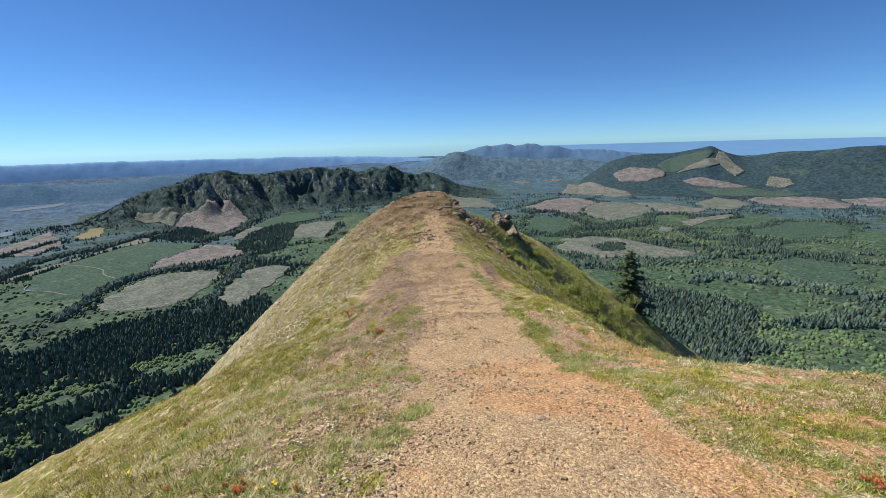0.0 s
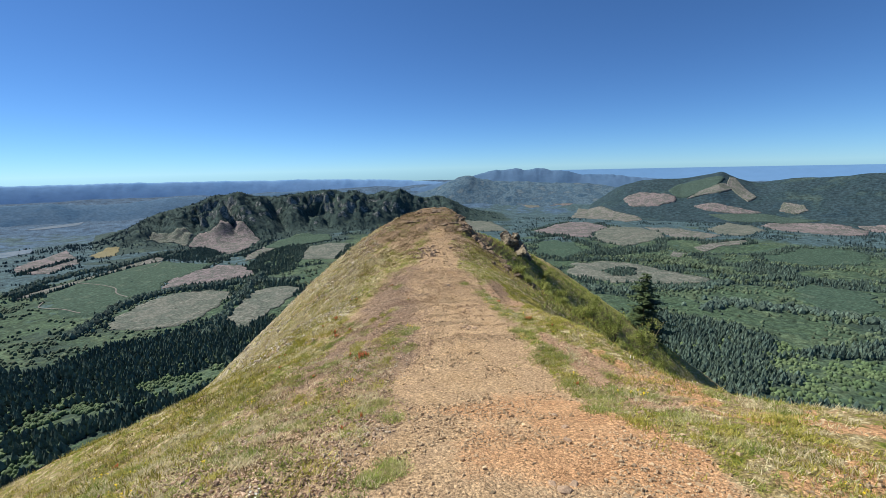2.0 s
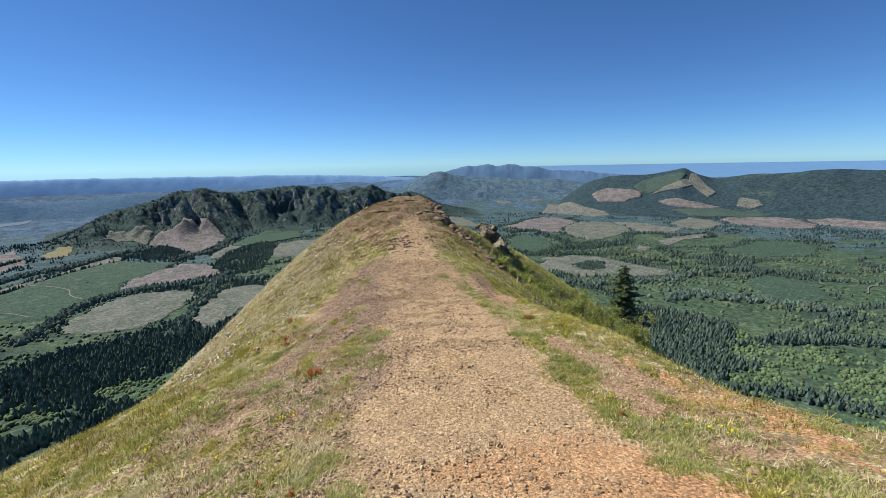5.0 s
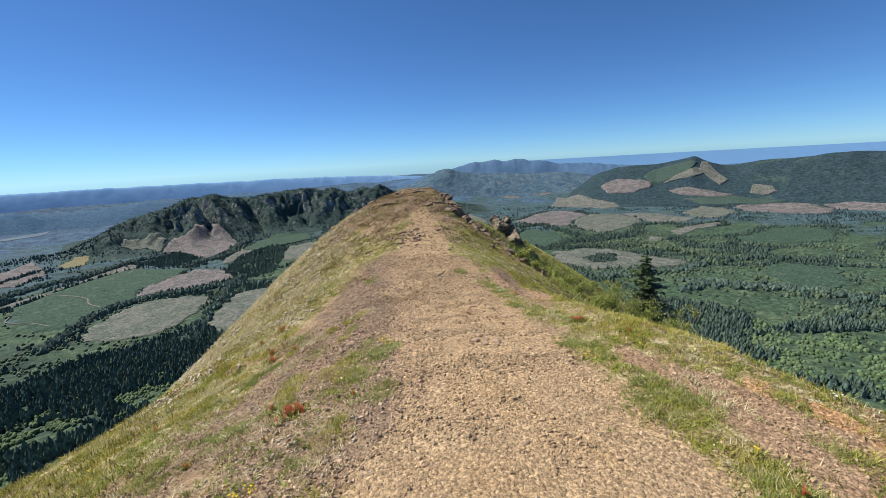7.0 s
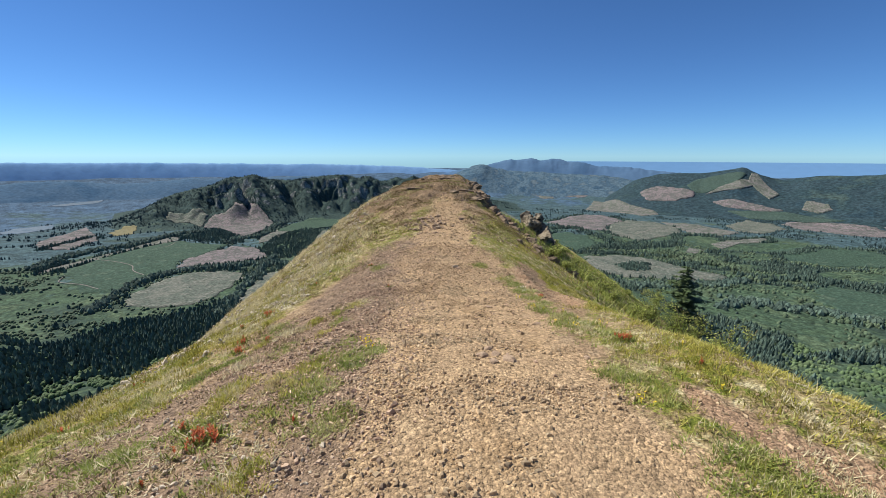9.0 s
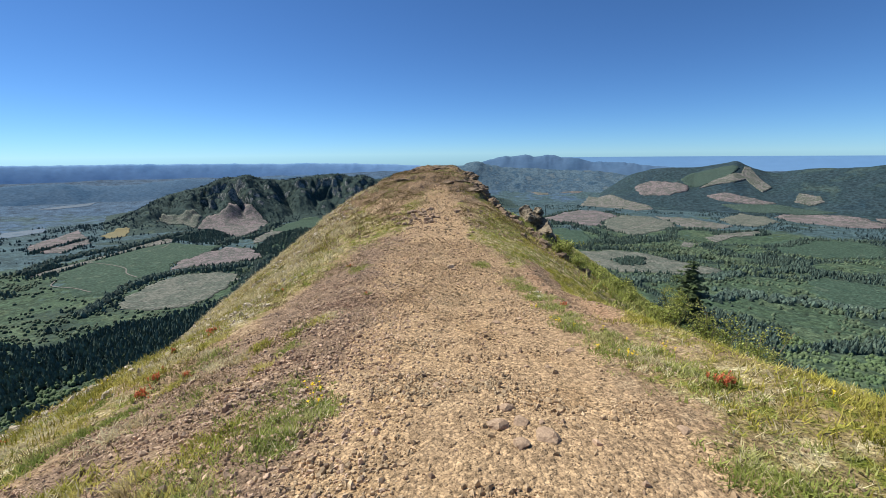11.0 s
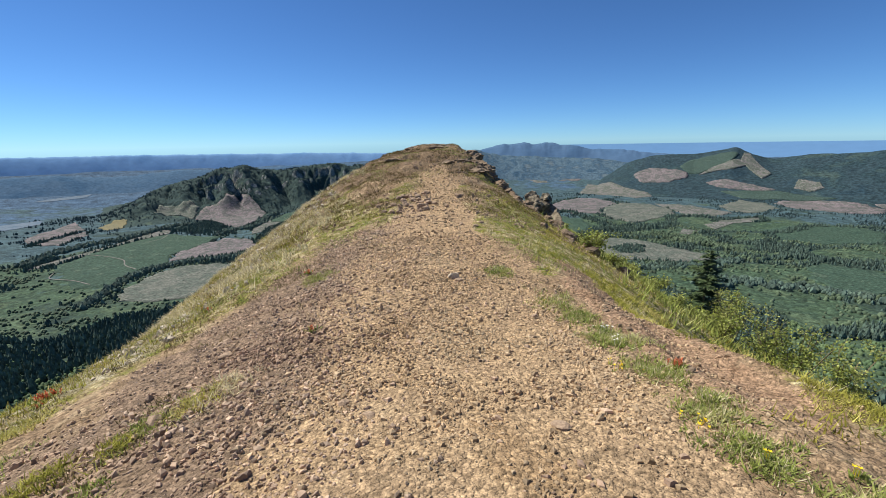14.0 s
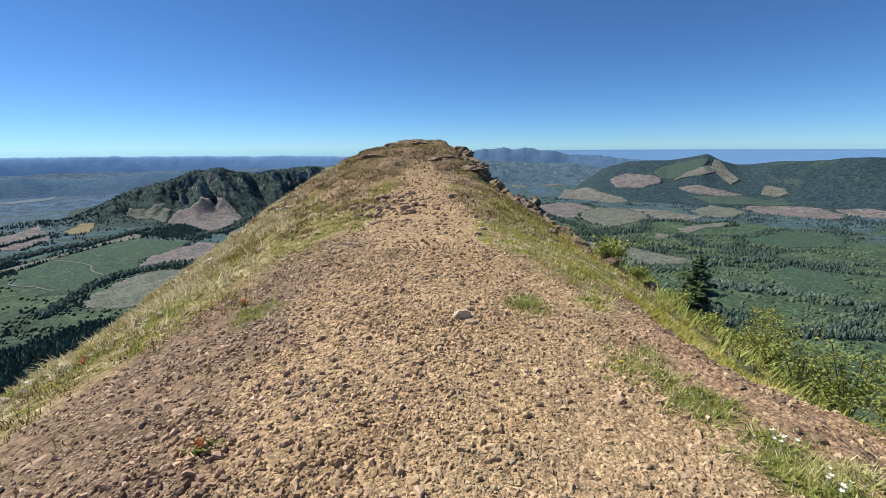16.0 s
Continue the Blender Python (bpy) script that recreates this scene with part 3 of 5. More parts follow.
# the blue of these ranges is haze put into their materials
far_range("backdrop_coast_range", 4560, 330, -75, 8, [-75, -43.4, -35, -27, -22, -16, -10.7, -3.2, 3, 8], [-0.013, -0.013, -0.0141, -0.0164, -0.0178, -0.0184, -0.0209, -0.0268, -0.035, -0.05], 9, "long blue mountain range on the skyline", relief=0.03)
far_range("backdrop_peaks", 4300, 420, -4, 33, [-4, 0, 3, 5, 6.7, 8.8, 10.5, 11.7, 12.9, 15.1, 16.5, 18.4, 19.9, 23.6, 26.8, 30, 33], [-0.05, -0.04, -0.03, -0.024, -0.0165, -0.0085, -0.0075, -0.0045, -0.0085, -0.006, -0.0111, -0.0135, -0.0197, -0.0228, -0.0294, -0.034, -0.045], 11, "jagged blue peaks beyond the valley", HAZED_PEAKS, pitch=1.9)
far_range("backdrop_low_hills", 4050, 380, -75, -2, [-75, -50, -43, -37, -31, -26, -20, -12, -2], [-0.05, -0.052, -0.045, -0.053, -0.046, -0.05, -0.045, -0.048, -0.066], 8, "low blue-green hills below the far range", HAZED_LOWLAND, -330, relief=0.05)
far_range("backdrop_foothills", 3980, 420, -8, 30, [-8, -2, 1, 3, 4.2, 5.3, 6.5, 8, 10, 13, 16, 20, 24, 30], [-0.075, -0.06, -0.045, -0.031, -0.022, -0.0185, -0.025, -0.031, -0.034, -0.036, -0.039, -0.041, -0.049, -0.07], 12, "rolling blue-green foothills before the peaks", HAZED_FOOTHILLS, -330)
sb_, sr_ = np.radians(np.arange(14, 78, 1.0)), np.linspace(4450, 4860, 4)
SBB, SRR = np.meshgrid(sb_, sr_)
sea = mesh_object("water_sea", np.stack([SRR * np.sin(SBB), SRR * np.cos(SBB), -175 + 125 * (SRR - 4450) / 410], -1).reshape(-1, 3), grid_faces(len(sb_), 4), SEA)
tagged(sea, "hazy blue ocean along the horizon", "sea", kind="structure")

# ---- cleared blocks, fields and roads in the valley ----
BLOCKS = []


def outline(corners, count, ragged, seed):
    """A closed line through the corners, rounded and ragged."""
    p = np.array(corners, float)
    q = np.vstack([p, p[:1]])
    l = np.concatenate([[0], np.cumsum(np.linalg.norm(np.diff(q, axis=0), axis=1))])
    t = np.linspace(0, l[-1], count, endpoint=False)
    c = np.stack([np.interp(t, l, q[:, 0]), np.interp(t, l, q[:, 1])], 1)
    for _ in range(1):
        c = (np.roll(c, 1, 0) + 2 * c + np.roll(c, -1, 0)) / 4
    a = t / l[-1] * 6.2832
    out = (c - c.mean(0)) / np.linalg.norm(c - c.mean(0), axis=1, keepdims=True)
    return c + out * (ragged * fbm(np.cos(a) * 6 + seed * 7, np.sin(a) * 6, 1, 5) + 0.6 * ragged * fbm(a * 9 + seed, a * 0 + 0.5, 3, 3))[:, None]


def block(name, corners, mat, label, ragged=22, lift=1.6):
    """A cleared block of land between its corners, draped over the ground, its border let into it."""
    n, rings = 132, np.concatenate([np.linspace(0.02, 1, 12), [1.012]])
    edge = outline(corners, n, ragged, len(BLOCKS))
    mid = edge.mean(0)
    p = mid + (edge - mid)[None] * rings[:, None, None]
    p = np.concatenate([p, p[:, :1]], 1)
    X, Y = p[..., 0], p[..., 1]
    Z = land(X, Y) + np.where(rings < 1.005, lift, -4.0)[:, None]
    ob = mesh_object(name, np.stack([X, Y, Z], -1).reshape(-1, 3), grid_faces(n + 1, len(rings)), mat, smooth=True)
    BLOCKS.append(edge)
    return tagged(ob, label, "clearing", group="cleared blocks in the valley", kind="structure")


CUT_L, PINK_L = "pale logged clearing between the woods", "fresh pinkish logged clearing"
GREEN_L, PALE_L = "green young plantation in the valley", "pale grassy clearing"
block("ground_clearing", [(-760, 925), (-805, 1015), (-820, 1110), (-800, 1200), (-740, 1235), (-665, 1245), (-615, 1220), (-585, 1125), (-580, 1030), (-590, 940), (-665, 925)], PALE_CUT, CUT_L)
block("ground_clearing", [(-505, 960), (-535, 1105), (-540, 1235), (-485, 1255), (-395, 1215), (-415, 1035), (-435, 915)], PALE_CUT, PALE_L)
block("ground_clearing", [(-860, 1285), (-900, 1415), (-875, 1515), (-840, 1595), (-745, 1580), (-630, 1445), (-675, 1375), (-745, 1325)], PINK_CUT, PINK_L)
block("ground_clearing", [(-1190, 1250), (-1190, 1390), (-1185, 1620), (-1125, 1710), (-865, 1615), (-880, 1485), (-895, 1345), (-850, 1255), (-890, 1175), (-870, 1130), (-850, 1045), (-950, 1030)], GREEN_CUT, GREEN_L)
block("ground_clearing", [(-1240, 1200), (-1250, 1305), (-1225, 1410), (-1225, 1645), (-1205, 1810), (-1130, 1745), (-1185, 1610), (-1195, 1460), (-1190, 1355), (-1190, 1245)], CUT, "long pale logged strip beside a plantation", 10)
block("ground_clearing", [(-1210, 2040), (-1230, 2205), (-1135, 2205), (-1100, 2330), (-975, 2245), (-905, 2175), (-875, 1995), (-880, 1800), (-980, 1870), (-1110, 2020)], PINK_CUT, "logged slope below the cliffs", 16, 4)
block("ground_clearing", [(-1410, 2065), (-1445, 2145), (-1400, 2165), (-1285, 2180), (-1240, 2145), (-1220, 2040), (-1300, 2085)], PALE_CUT, PALE_L, 14, 3)
block("ground_clearing", [(-765, 1670), (-810, 1785), (-815, 1985), (-740, 1935), (-735, 1750)], CUT, CUT_L, 14)
block("ground_clearing", [(-800, 1950), (-800, 2135), (-760, 2305), (-580, 2330), (-515, 2130), (-635, 2030), (-725, 1930)], GREEN_CUT, GREEN_L, 16, 3)
block("ground_clearing", [(-540, 1685), (-585, 1945), (-510, 2040), (-400, 1990), (-395, 1655)], PALE_CUT, PALE_L)
block("ground_clearing", [(-1525, 1525), (-1530, 1660), (-1535, 1790), (-1475, 1720), (-1425, 1540)], PINK_CUT, PINK_L)
block("ground_clearing", [(-1655, 1640), (-1700, 1810), (-1780, 2020), (-1570, 1815), (-1560, 1620), (-1570, 1550)], PINK_CUT, PINK_L)
block("ground_clearing", [(-1555, 1885), (-1570, 1995), (-1510, 2005), (-1435, 1870), (-1470, 1815)], GOLD_CUT, "yellow flowering clearing", 14)
block("ground_field", [(-2495, 2575), (-2455, 2740), (-2370, 2870), (-2340, 2790), (-2405, 2625)], HAZY_FIELD, "pale field in the hazy far plain", 10)
block("ground_field", [(-2050, 1830), (-2110, 2000), (-2000, 2080), (-1900, 1980), (-1930, 1830)], HAZY_FIELD, "pale field in the hazy far plain", 16)
block("ground_clearing", [(450, 1290), (515, 1445), (645, 1465), (735, 1410), (760, 1340), (815, 1245), (860, 1185), (815, 1145), (675, 1150), (555, 1180), (465, 1245)], PALE_CUT, PALE_L)
block("ground_clearing", [(435, 1655), (510, 1895), (590, 1925), (655, 1810), (615, 1615), (505, 1520)], GREEN_CUT, GREEN_L)
block("ground_clearing", [(570, 2220), (705, 2360), (865, 2510), (970, 2485), (1005, 2265), (830, 2080), (800, 1985), (655, 1980)], PINK_CUT, PINK_L)
block("ground_clearing", [(790, 1965), (905, 2165), (1030, 2275), (1175, 2220), (1185, 2050), (1110, 1890), (995, 1825), (835, 1710), (785, 1835)], PALE_CUT, "pale green clearing crossed by a track")
block("ground_clearing", [(1205, 2255), (1305, 2215), (1360, 2085), (1415, 1935), (1305, 1860), (1160, 1890)], CUT, CUT_L)
block("ground_clearing", [(940, 2730), (1175, 3205), (1275, 3045), (1270, 2830), (1345, 2630), (1335, 2535), (1205, 2465), (1140, 2615)], CUT, CUT_L)
block("ground_clearing", [(1005, 3420), (1130, 3620), (1360, 3645), (1330, 3470), (1120, 3335)], PINK_CUT, PINK_L)
block("ground_clearing", [(785, 3475), (920, 3535), (910, 3395), (820, 3340)], CUT, CUT_L)
block("ground_clearing", [(1410, 2970), (1545, 3005), (1640, 2895), (1700, 2800), (1660, 2735), (1530, 2720), (1395, 2820)], PINK_CUT, "logged slope on the wooded hill", 14, 5)
block("ground_clearing", [(1700, 2905), (1815, 2970), (2015, 2945), (2075, 2860), (1985, 2790), (1775, 2765), (1700, 2800)], HAZED_GREEN, "green regrown slope on the hill", 10, 5)
block("ground_clearing", [(1740, 2745), (1875, 2790), (2035, 2785), (2065, 2735), (1935, 2690), (1860, 2730)], CUT, "bare slope under the hilltop", 8, 6)
block("ground_clearing", [(2030, 2775), (2135, 2895), (2175, 2895), (2135, 2780), (2100, 2585), (2015, 2545), (2025, 2680)], CUT, "bare slope under the hilltop", 8, 6)
block("ground_clearing", [(1715, 2625), (1805, 2610), (1910, 2480), (1965, 2365), (1885, 2395), (1745, 2520)], PINK_CUT, "reddish logged strip on the hill", 10, 5)
block("ground_clearing", [(2050, 2345), (2140, 2425), (2190, 2340), (2155, 2270), (2090, 2275)], CUT, CUT_L, 10, 5)
block("ground_clearing", [(1720, 2480), (1920, 2380), (2015, 2280), (2105, 2130), (1935, 2195), (1740, 2315)], HAZED_GREEN, GREEN_L, 14, 4)
block("ground_clearing", [(1455, 2095), (1715, 2310), (1775, 2200), (1685, 1995), (1515, 1910), (1425, 1970)], PALE_CUT, PALE_L)
block("ground_clearing", [(1810, 2185), (1945, 2210), (2050, 2135), (2130, 2010), (2140, 1915), (2030, 1825), (1865, 1860), (1760, 1970)], PINK_CUT, PINK_L)
block("ground_clearing", [(2160, 2000), (2280, 1940), (2400, 1700), (2250, 1690), (2150, 1880)], PINK_CUT, PINK_L)
block("ground_clearing", [(1105, 1660), (1235, 1735), (1420, 1785), (1355, 1685), (1230, 1675), (1080, 1565)], CUT, CUT_L, 14)
block("ground_clearing", [(905, 1500), (960, 1570), (1000, 1540), (935, 1485)], CUT, CUT_L, 8)
block("ground_clearing", [(1255, 1545), (1410, 1585), (1600, 1530), (1620, 1435), (1490, 1315), (1270, 1300), (1185, 1385)], GREEN_CUT, GREEN_L)
block("ground_clearing", [(995, 1060), (1080, 1105), (1120, 1050), (1150, 1000), (1060, 885), (910, 855), (935, 940)], GREEN_CUT, GREEN_L)
block("ground_clearing", [(200, 2300), (430, 2260), (400, 2640), (180, 2700)], PALE_CUT, PALE_L)


def lane(points, width, label):
    """A forest road draped over the land through a few points."""
    p = np.array(points, float)
    t = np.linspace(0, len(p) - 1, 60)
    x, y = spline(np.arange(len(p)), p[:, 0], t), spline(np.arange(len(p)), p[:, 1], t)
    dx, dy = np.gradient(x), np.gradient(y)
    l = np.hypot(dx, dy)
    xs = np.stack([x - dy / l * width / 2, x + dy / l * width / 2], 1)
    ys = np.stack([y + dx / l * width / 2, y - dx / l * width / 2], 1)
    ob = mesh_object("road_forest", np.stack([xs, ys, land(xs, ys) + 2.6], -1).reshape(-1, 3), grid_faces(2, 60), ROAD)
    return tagged(ob, label, "road", kind="structure")


ROAD_L = "pale gravel forest road across the valley"
lane([(-1190, 1370), (-1090, 1330), (-1010, 1290), (-960, 1230), (-900, 1190)], 3.2, ROAD_L)
lane([(-1120, 1690), (-1100, 1610), (-1120, 1560)], 3.2, ROAD_L)
lane([(-1130, 1180), (-1090, 1120), (-1000, 1090), (-930, 1060)], 3, ROAD_L)
lane([(760, 1830), (900, 1880), (1010, 1980), (1120, 2060)], 4, ROAD_L)
lane([(1180, 900), (1260, 950), (1390, 930), (1500, 1000)], 3, ROAD_L)
lane([(700, 2080), (800, 2150), (820, 2300)], 4, ROAD_L)

# ---- trees of the valley, past counting ----
def inside_blocks(x, y):
    """Which places lie within a cleared block."""
    hit = np.zeros(len(x), bool)
    for ring in BLOCKS:
        near = (x > ring[:, 0].min()) & (x < ring[:, 0].max()) & (y > ring[:, 1].min()) & (y < ring[:, 1].max())
        k = np.where(near)[0]
        odd = np.zeros(len(k), bool)
        for (x0, y0), (x1, y1) in zip(ring, np.roll(ring, -1, 0)):
            cross = (y0 > y[k]) != (y1 > y[k])
            odd ^= cross & (x[k] < (x1 - x0) * (y[k] - y0) / (y1 - y0 + 1e-9) + x0)
        hit[k] |= odd
    return hit


rng = np.random.RandomState(7)


def cone_tree(skirts):
    """A small conifer of a few rough skirts, one metre high."""
    v, f = [], []
    for z0, z1, r0 in skirts:
        k = len(v)
        for a in range(4):
            w = a * 2 * math.pi / 4 + z0 * 7
            v.append((r0 * math.cos(w) * (0.85 + 0.3 * (a % 2)), r0 * math.sin(w), z0))
        v.append((0, 0, z1))
        f += [(k + a, k + (a + 1) % 4, k + 4) for a in range(4)]
    return np.array(v), np.array(f)


def round_tree():
    """A low uneven crown, without its hidden underside."""
    v, f = [(0, 0, 0.95)], []
    r = random.Random(3)
    for z, w in ((0.62, 0.40), (0.02, 0.48)):
        v += [(math.cos(a * 1.5708 + z * 1.2) * w * r.uniform(0.75, 1.2), math.sin(a * 1.5708 + z * 1.2) * w * r.uniform(0.75, 1.2), z * r.uniform(0.8, 1.2)) for a in range(4)]
    for a in range(4):
        b = (a + 1) % 4
        f += [(0, 1 + a, 1 + b), (1 + a, 5 + a, 5 + b), (1 + a, 5 + b, 1 + b)]
    return np.array(v), np.array(f)


NEAR_SKIRTS = ((0.02, 0.72, 0.30), (0.30, 0.90, 0.25), (0.58, 1.0, 0.17))
FAR_SKIRTS = ((0.0, 0.85, 0.32), (0.36, 1.0, 0.24))


def forest(count, r0, r1, kind, rule, height, mat, label, skirts=FAR_SKIRTS):
    r = np.sqrt(rng.rand(count) * (r1**2 - r0**2) + r0**2)
    b = np.radians(rng.rand(count) * 112 - 56)
    x, y = r * np.sin(b), r * np.cos(b)
    keep = (rule(x, y) > rng.rand(count)) & ~inside_blocks(x, y)
    x, y = x[keep], y[keep]
    v, f = cone_tree(skirts) if kind == "conifer" else round_tree()
    h = height * (0.5 + 0.75 * rng.rand(len(x)))
    wide = h * (0.9 + 0.5 * rng.rand(len(x)))
    ob = scatter(kind + "_woods", v, f, np.stack([x, y, land(x, y) - 0.5], 1), rng.rand(len(x)) * 6.3, np.stack([wide, wide, h], 1), mat)
    ob.data.polygons.foreach_set("use_smooth", [kind != "conifer"] * len(ob.data.polygons))
    return tagged(ob, label, "woods", kind="stuff")


def dark_wood(x, y):
    return ease(0.55, 0.9, woods(x, y))


def clumps(x, y, size=46):
    """Scrub stands in thickets with open ground between."""
    return ease(-0.16, 0.06, fbm(x / size, y / size, 4, 3))


def light_wood(x, y):
    w = woods(x, y)
    return ease(0.15, 0.5, w) * ease(0.85, 0.55, w)


forest(30000, 560, 1100, "conifer", lambda x, y: dark_wood(x, y) * 0.95, 14, CONIFER, "dense dark conifer wood on the valley floor", NEAR_SKIRTS)
forest(30000, 560, 1000, "broadleaf", lambda x, y: (0.35 + 0.65 * light_wood(x, y)) * clumps(x, y, 22), 6, BROADLEAF, "light green broadleaf scrub between the conifers")
forest(44000, 1100, 1900, "conifer", lambda x, y: dark_wood(x, y) * 0.8, 12, CONIFER, "dark belts of conifers across the valley")
forest(34000, 1000, 1900, "broadleaf", lambda x, y: (0.05 + 0.8 * light_wood(x, y)) * clumps(x, y), 7, MIXED, "mixed green scrub across the valley")
# beyond 1900 m the tree colour itself carries the haze
forest(34000, 1900, 2900, "conifer", lambda x, y: dark_wood(x, y) * 0.8, 10, HAZED_CONIFER, "distant belts of conifers")
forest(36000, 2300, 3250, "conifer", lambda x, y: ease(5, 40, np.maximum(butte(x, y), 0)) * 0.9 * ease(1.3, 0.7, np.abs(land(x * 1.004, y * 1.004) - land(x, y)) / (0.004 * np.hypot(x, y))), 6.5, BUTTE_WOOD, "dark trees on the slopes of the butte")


def belt(points, width, count, kind, height, mat, label):
    """A winding row of trees along a stream or road."""
    p = np.array(points, float)
    t = rng.rand(count) * (len(p) - 1)
    x = spline(np.arange(len(p)), p[:, 0], t) + rng.normal(0, width / 2, count)
    y = spline(np.arange(len(p)), p[:, 1], t) + rng.normal(0, width / 2, count)
    v, f = cone_tree(FAR_SKIRTS) if kind == "conifer" else round_tree()
    h = height * (0.45 + 0.8 * rng.rand(count))
    ob = scatter(kind + "_belt", v, f, np.stack([x, y, land(x, y) - 0.5], 1), rng.rand(count) * 6.3, np.stack([h * 1.15, h * 1.15, h], 1), mat)
    return tagged(ob, label, "woods", kind="stuff")


STREAM_L = "dark row of trees winding along a stream"
belt([(-1285, 1250), (-1330, 1365), (-1310, 1510), (-1235, 1700), (-1225, 1880), (-1150, 1930)], 24, 700, "broadleaf", 13, CONIFER, STREAM_L)
belt([(-815, 895), (-825, 955), (-865, 1100), (-845, 1190), (-790, 1255), (-690, 1300), (-605, 1345), (-505, 1330), (-445, 1340)], 15, 620, "broadleaf", 13, CONIFER, STREAM_L)
belt([(-515, 885), (-515, 935), (-550, 1105), (-570, 1225), (-605, 1345), (-600, 1440)], 22, 420, "broadleaf", 13, CONIFER, STREAM_L)
belt([(-880, 1640), (-900, 1760), (-860, 1800), (-830, 1900), (-870, 2080), (-860, 2180)], 24, 420, "broadleaf", 12, CONIFER, STREAM_L)
belt([(530, 2020), (655, 2030), (690, 1805), (715, 1630), (810, 1600), (960, 1680), (1080, 1840), (1250, 1830)], 26, 700, "conifer", 15, CONIFER, STREAM_L)
belt([(425, 1120), (500, 1125), (560, 1090), (660, 1100), (780, 1110), (880, 1150)], 20, 420, "broadleaf", 12, CONIFER, STREAM_L)
belt([(900, 1210), (955, 1160), (1055, 1170), (1105, 1135), (1165, 1080), (1200, 1040)], 16, 420, "conifer", 14, CONIFER, STREAM_L)
belt([(655, 930), (750, 970), (820, 925), (900, 900), (990, 800)], 26, 420, "broadleaf", 12, CONIFER, STREAM_L)
belt([(700, 1490), (805, 1465), (880, 1400), (925, 1365), (945, 1270), (935, 1160)], 30, 560, "broadleaf", 12, MIXED, STREAM_L)
belt([(1205, 1480), (1325, 1500), (1460, 1570), (1640, 1540), (1720, 1480)], 18, 320, "conifer", 13, CONIFER, STREAM_L)
belt([(460, 1500), (595, 1505), (705, 1475), (800, 1440)], 14, 300, "conifer", 13, CONIFER, STREAM_L)


def plantation(corners, count, height, label):
    """An even stand of planted conifers within its corners."""
    ring = outline(corners, 60, 12, count)
    x = ring[:, 0].min() + np.ptp(ring[:, 0]) * rng.rand(count)
    y = ring[:, 1].min() + np.ptp(ring[:, 1]) * rng.rand(count)
    odd = np.zeros(count, bool)
    for (x0, y0), (x1, y1) in zip(ring, np.roll(ring, -1, 0)):
        odd ^= ((y0 > y) != (y1 > y)) & (x < (x1 - x0) * (y - y0) / (y1 - y0 + 1e-9) + x0)
    x, y = x[odd], y[odd]
    v, f = cone_tree(FAR_SKIRTS)
    h = height * (0.7 + 0.5 * rng.rand(len(x)))
    ob = scatter("planted_conifers", v, f, np.stack([x, y, land(x, y) - 0.5], 1), rng.rand(len(x)) * 6.3, np.stack([h * 1.3, h * 1.3, h], 1), CONIFER)
    return tagged(ob, label, "woods", kind="stuff")


plantation([(-715, 1590), (-760, 1810), (-695, 2045), (-610, 1990), (-540, 1715), (-510, 1470), (-575, 1415)], 2600, 10, "dark block of planted conifers")
plantation([(-1080, 1735), (-1175, 1790), (-1130, 2010), (-1000, 1910), (-820, 1670), (-865, 1630)], 2200, 10, "dark block of planted conifers")
plantation([(570, 1320), (645, 1360), (690, 1325), (640, 1250), (575, 1250)], 500, 11, "dark clump of conifers in a clearing")


def hedges():
    """Rows of trees along the borders of the cleared blocks."""
    px, py = [], []
    for ring in BLOCKS:
        mid = ring.mean(0)
        if np.hypot(mid[0], mid[1]) > 2400:
            continue
        t = rng.rand(420) * (len(ring) - 1)
        i = t.astype(int)
        p = ring[i] + (ring[np.minimum(i + 1, len(ring) - 1)] - ring[i]) * (t - i)[:, None]
        out = (p - mid) / np.linalg.norm(p - mid, axis=1, keepdims=True)
        p = p + out * (1 + 40 * rng.rand(420, 1) ** 2)
        keep = ease(0.0, 0.2, fbm(p[:, 0] / 170, p[:, 1] / 170, 4, 2)) > rng.rand(420)
        px.append(p[keep, 0])
        py.append(p[keep, 1])
    x, y = np.concatenate(px), np.concatenate(py)
    out = ~inside_blocks(x, y)
    x, y = x[out], y[out]
    v, f = cone_tree(FAR_SKIRTS)
    h = 12 * (0.5 + 0.8 * rng.rand(len(x)))
    ob = scatter("conifer_woods", v, f, np.stack([x, y, land(x, y) - 0.5], 1), rng.rand(len(x)) * 6.3, np.stack([h, h, h], 1), CONIFER)
    return tagged(ob, "dark rows of conifers along the clearings", "woods", kind="stuff")


hedges()


# ---- loose gravel and grass, past counting ----
def chip(r):
    """A small worn stone: a crooked top over four shoulders and a foot."""
    n = len(r)
    w = np.zeros((n, 9, 3))
    for k in range(4):
        a = k * 1.5708 + (rng.rand(n) - 0.5) * 1.1
        m, f = 0.26 + 0.24 * rng.rand(n), 0.42 + 0.16 * rng.rand(n)
        w[:, 1 + k] = np.stack([np.cos(a) * m, np.sin(a) * m, 0.28 + 0.46 * rng.rand(n)], 1)
        w[:, 5 + k] = np.stack([np.cos(a) * f, np.sin(a) * f, np.full(n, -0.2)], 1)
    w[:, 0] = np.stack([(rng.rand(n) - 0.5) * 0.3, (rng.rand(n) - 0.5) * 0.3, 0.72 + 0.25 * rng.rand(n)], 1)
    return w


